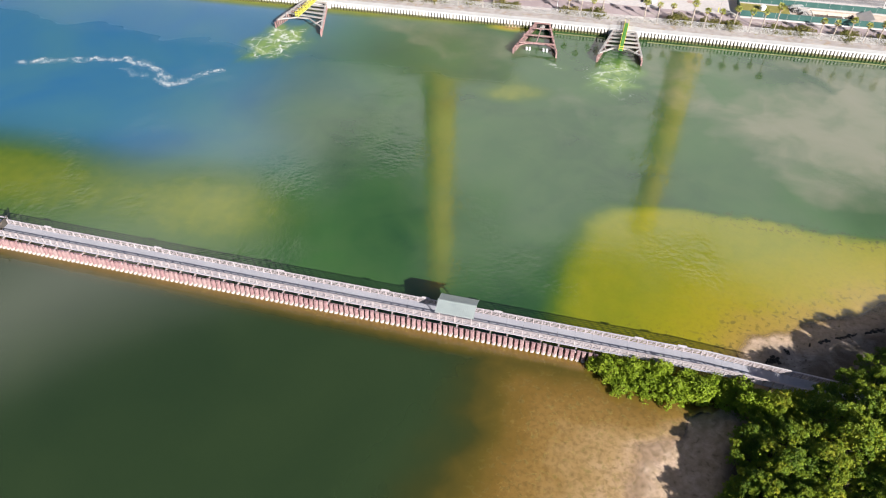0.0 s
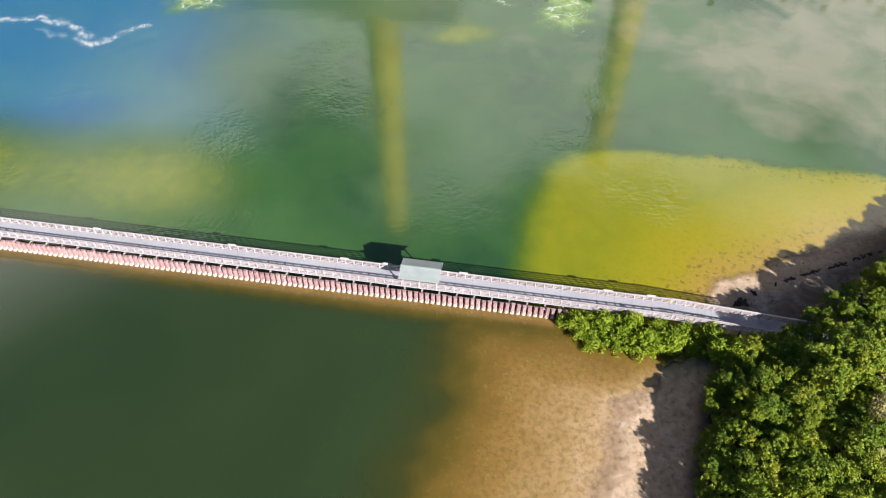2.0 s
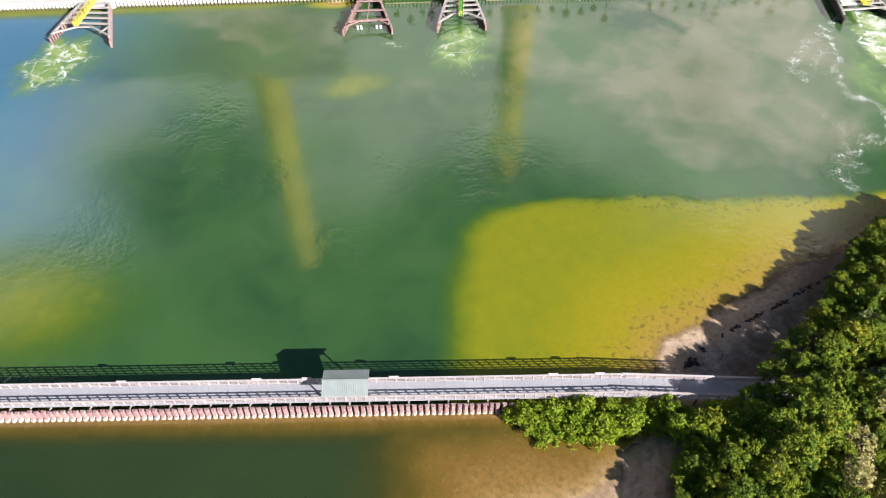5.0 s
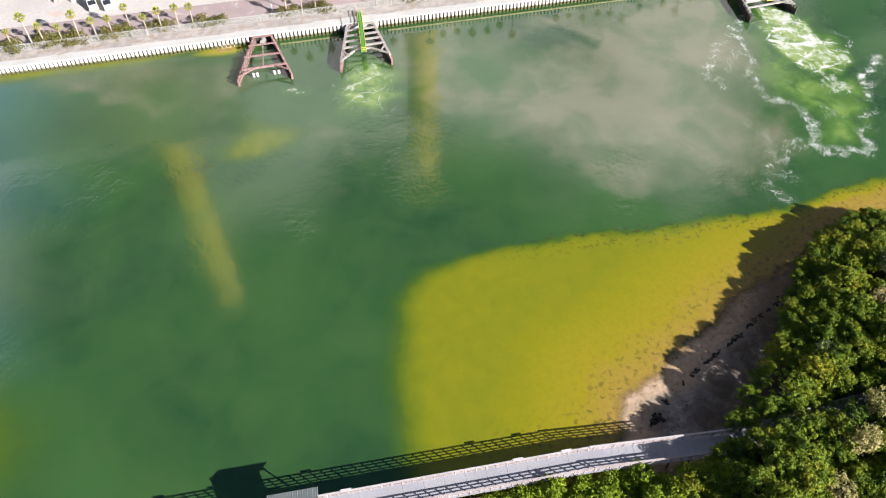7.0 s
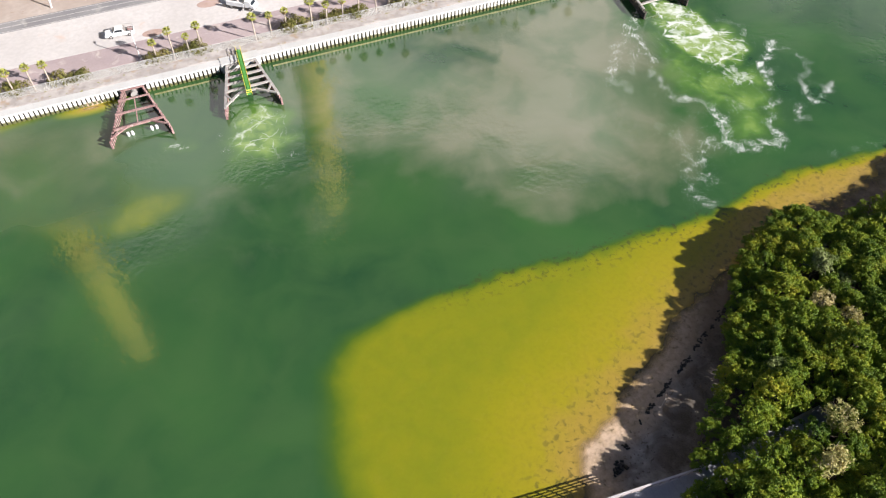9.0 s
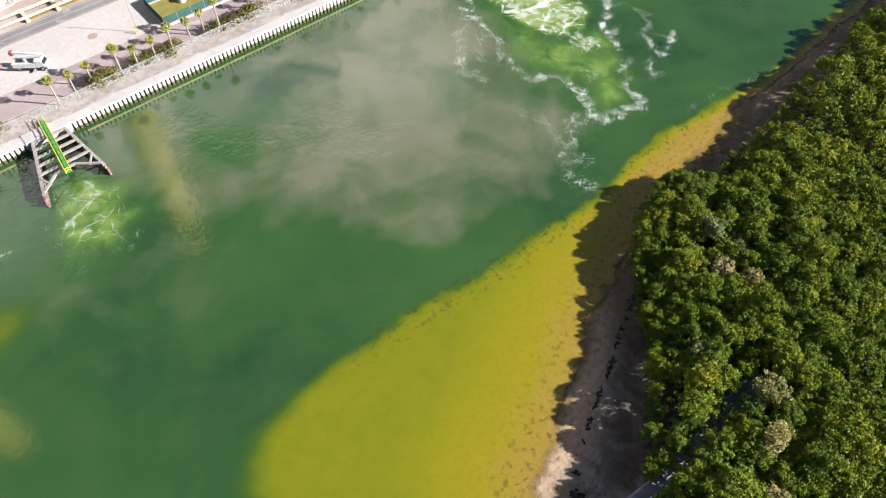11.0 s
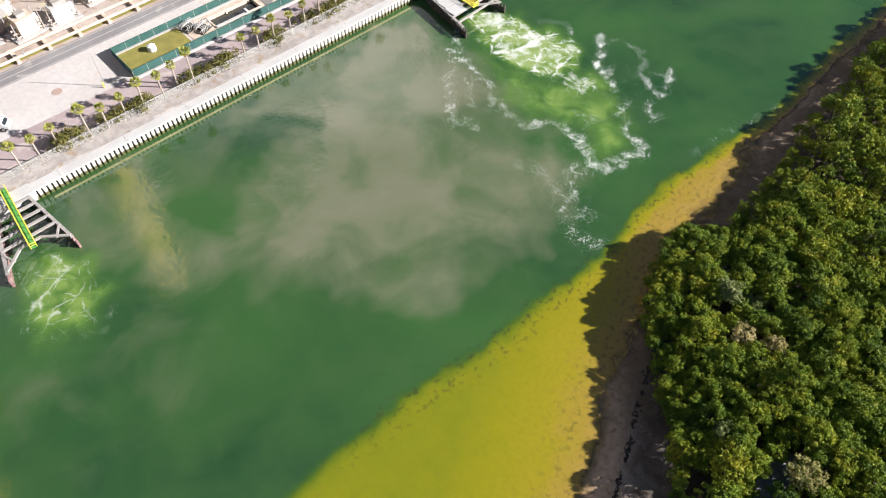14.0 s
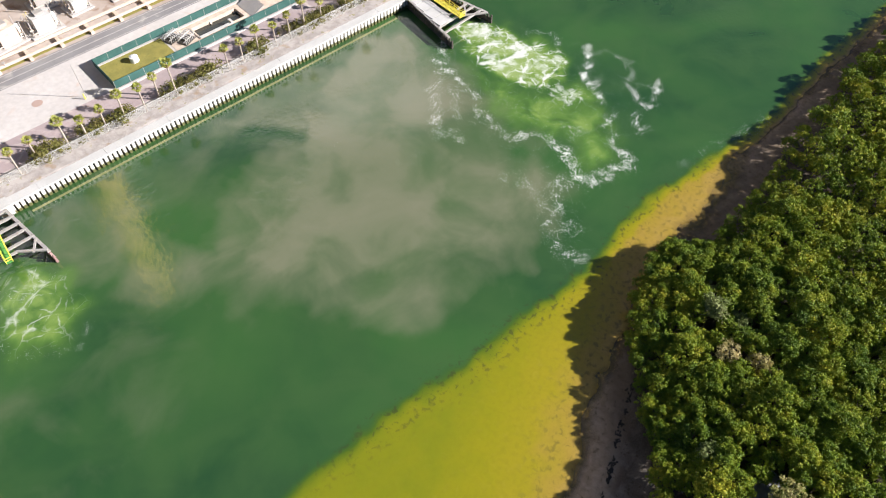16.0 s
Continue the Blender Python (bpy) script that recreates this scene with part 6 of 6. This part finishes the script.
for s, d, turn, kind in ((42, 41, 8, 1), (49, 40.5, 3, 0), (57, 43, 5, 0), (34, 43, -4, 2), (66, 42, 2, 1), (75, 44, 0, 2), (27, 42, 9, 1), (84, 43, 4, 0), (52, 49, 0, 2), (40, 50, 6, 1), (62, 51, 0, 1), (19, 44, 4, 2)):
    skid(s, d, turn, kind)
low = thing("low_building", "long tan low plant building", "building", land(36, 46.0, WALL_TOP + 0.03, 3))
part("wall", Shape().box((0, 0, 1.2), (9, 3.5, 2.4)), M_TAN, low)
part("roof", Shape().box((0, 0, 2.48), (9.4, 3.9, 0.16)), M_CONCRETE, low)

# teal and white conveyor frame with spare machinery below it
frame_t = thing("conveyor_gantry", "white and teal steel gantry over stored machinery", "gantry", land(-33, 28.5, WALL_TOP + 0.03, 10))
for x in (-14, -7, 0, 7):
    for y in (-2.0, 2.0):
        part("leg", Shape().beam((x, y, 0), (x + 0.8, y * 0.6, 6.0), 0.3, 0.3), M_WHITE, frame_t)
    part("tie", Shape().beam((x + 0.4, -1.7, 3.2), (x + 0.4, 1.7, 3.2), 0.2, 0.2), M_TEAL, frame_t)
for y in (-1.2, 1.2):
    part("truss_chord", Shape().beam((-16, y, 6.1), (10, y, 6.1), 0.3, 0.35), M_TEAL, frame_t)
    for x in range(-15, 9, 3):
        part("truss_web", Shape().beam((x, y, 6.1), (x + 1.5, y, 7.4), 0.14, 0.14).beam((x + 1.5, y, 7.4), (x + 3, y, 6.1), 0.14, 0.14), M_WHITE, frame_t)
part("belt", Shape().box((-3, 0, 6.35), (26, 1.8, 0.12)), M_DARK_STEEL, frame_t)
for k in range(9):
    t = thing("stored_machine", "discarded steel machinery heaped in the yard", "machinery", land(-30 - 2.4 * k + rr.uniform(-0.6, 0.6), 24.6 + rr.uniform(-1.5, 3.5), WALL_TOP + 0.03, rr.uniform(0, 180)), "stored machinery")
    mt = rr.choice((M_DARK_STEEL, M_STEEL_RUST, M_TEAL, M_STEEL_GREY))
    part("casing", Shape().box((0, 0, 0.6), (rr.uniform(1, 2.4), rr.uniform(0.8, 1.6), 1.2), top=0.85), mt, t)
    part("shaft", Shape().tube((-1.4, 0.2, 0.9), (1.5, -0.2, 1.1), 0.2, n=8), M_STEEL_GREY, t)
second = copy_thing(frame_t, land(1.5, 37.5, WALL_TOP + 0.03, 4))

# power-station stacks and boiler house, seen only mirrored in the water
for x, y, h, r0, r1 in ((-47, 176, 172, 7.2, 5.6), (44, 178, 116, 6.0, 4.6)):
    st = thing("smokestack", "tall buff concrete power-station smokestack", "smokestack", pose(x, y, WALL_TOP - 0.1), "smokestacks")
    part("shaft", Shape().tube((0, 0, 0), (0, 0, h), r0, r1, 32), M_STACK, st, smooth=True)
    part("rim", Shape().tube((0, 0, h), (0, 0, h + 2.5), r1 + 0.3, r1 + 0.3, 32), M_DARK_STEEL, st)
    for k in (0.35, 0.65, 0.92):
        part("platform", Shape().tube((0, 0, h * k), (0, 0, h * k + 1.0), r0 + (r1 - r0) * k + 1.0, n=24), M_STEEL_GREY, st)

boiler = thing("boiler_house", "tall grey-mauve clad boiler house behind a smokestack", "building", pose(-46, 196, WALL_TOP - 0.1))
part("main_block", Shape().box((0, 0, 29), (34, 20, 58)), M_PLANT, boiler)
part("side_block", Shape().box((-23, 2, 19), (12, 16, 38)), M_PLANT, boiler)
part("side_block", Shape().box((24, 1, 22), (14, 18, 44)), M_PLANT, boiler)
part("roof_house", Shape().box((3, 0, 61), (14, 10, 6)), M_STEEL_GREY, boiler)
for z in (14, 28, 42):
    part("gallery", Shape().box((0, -10.6, z), (34, 1.2, 0.4)), M_DARK_STEEL, boiler)
for x in (-10, 0, 10):
    part("duct", Shape().tube((x, -11.2, 4), (x, -11.2, 50), 1.1, n=10), M_TAN, boiler)

# beach: wrack line, stranded clumps
wr, wrack = random.Random(23), Shape()
line = [(59.6, 13.2), (61.6, 14.5), (64.5, 16.0), (68, 17.8), (72, 20.2), (77, 22.8), (80, 24.5)]
for (ax, ay), (bx, by) in zip(line, line[1:]):
    n = int(8 * math.hypot(bx - ax, by - ay))
    for k in range(n):
        q = (k + wr.random()) / n
        x, y = ax + (bx - ax) * q, ay + (by - ay) * q
        thick = max(0.0, math.sin(x * 1.3) + 0.75 * math.sin(x * 2.9 + 1) + 0.55)   # streaks that thin out and stop
        if thick < 0.15:
            continue
        x, y = x + wr.gauss(0, 0.10 + 0.08 * thick), y + wr.gauss(0, 0.10 + 0.08 * thick)
        wrack.box((x, y, ground_z(x, y) + 0.05), (wr.uniform(0.25, 0.75), wr.uniform(0.12, 0.3), 0.12), 0.55 + wr.gauss(0, 0.5), 0.5)
tagged(part("wrack_line", wrack, M_DEBRIS), "dark seaweed wrack line on the beach", "seaweed", kind="stuff")
for x, y, r in ((54.6, 10.2, 0.45), (52.4, 7.8, 0.85), (51.6, 7.2, 0.5), (58.2, 12.4, 0.3)):
    sh = Shape()
    for k in range(9):
        sh.box((wr.gauss(0, r * 0.5), wr.gauss(0, r * 0.7), 0.1), (wr.uniform(0.4, 0.9) * r, wr.uniform(0.4, 0.9) * r, 0.25), wr.uniform(0, 3.1), 0.5)
    c = part("seaweed_clump", sh, M_DEBRIS, m=pose(x, y, ground_z(x, y)))
    tagged(c, "black clump of stranded seaweed", "seaweed", "stranded clumps")
drift = thing("driftwood", "bleached driftwood branch on the beach", "driftwood", pose(63.0, 14.0, ground_z(63, 14), 0, 0, 30))
part("branch", Shape().tube((-1.2, 0, 0.08), (0.2, 0.1, 0.12), 0.06, 0.05, 6).tube((0.2, 0.1, 0.12), (1.3, 0.5, 0.1), 0.05, 0.02, 6).tube((0.2, 0.1, 0.12), (0.9, -0.4, 0.2), 0.04, 0.015, 6), M_PALMBARK, drift)
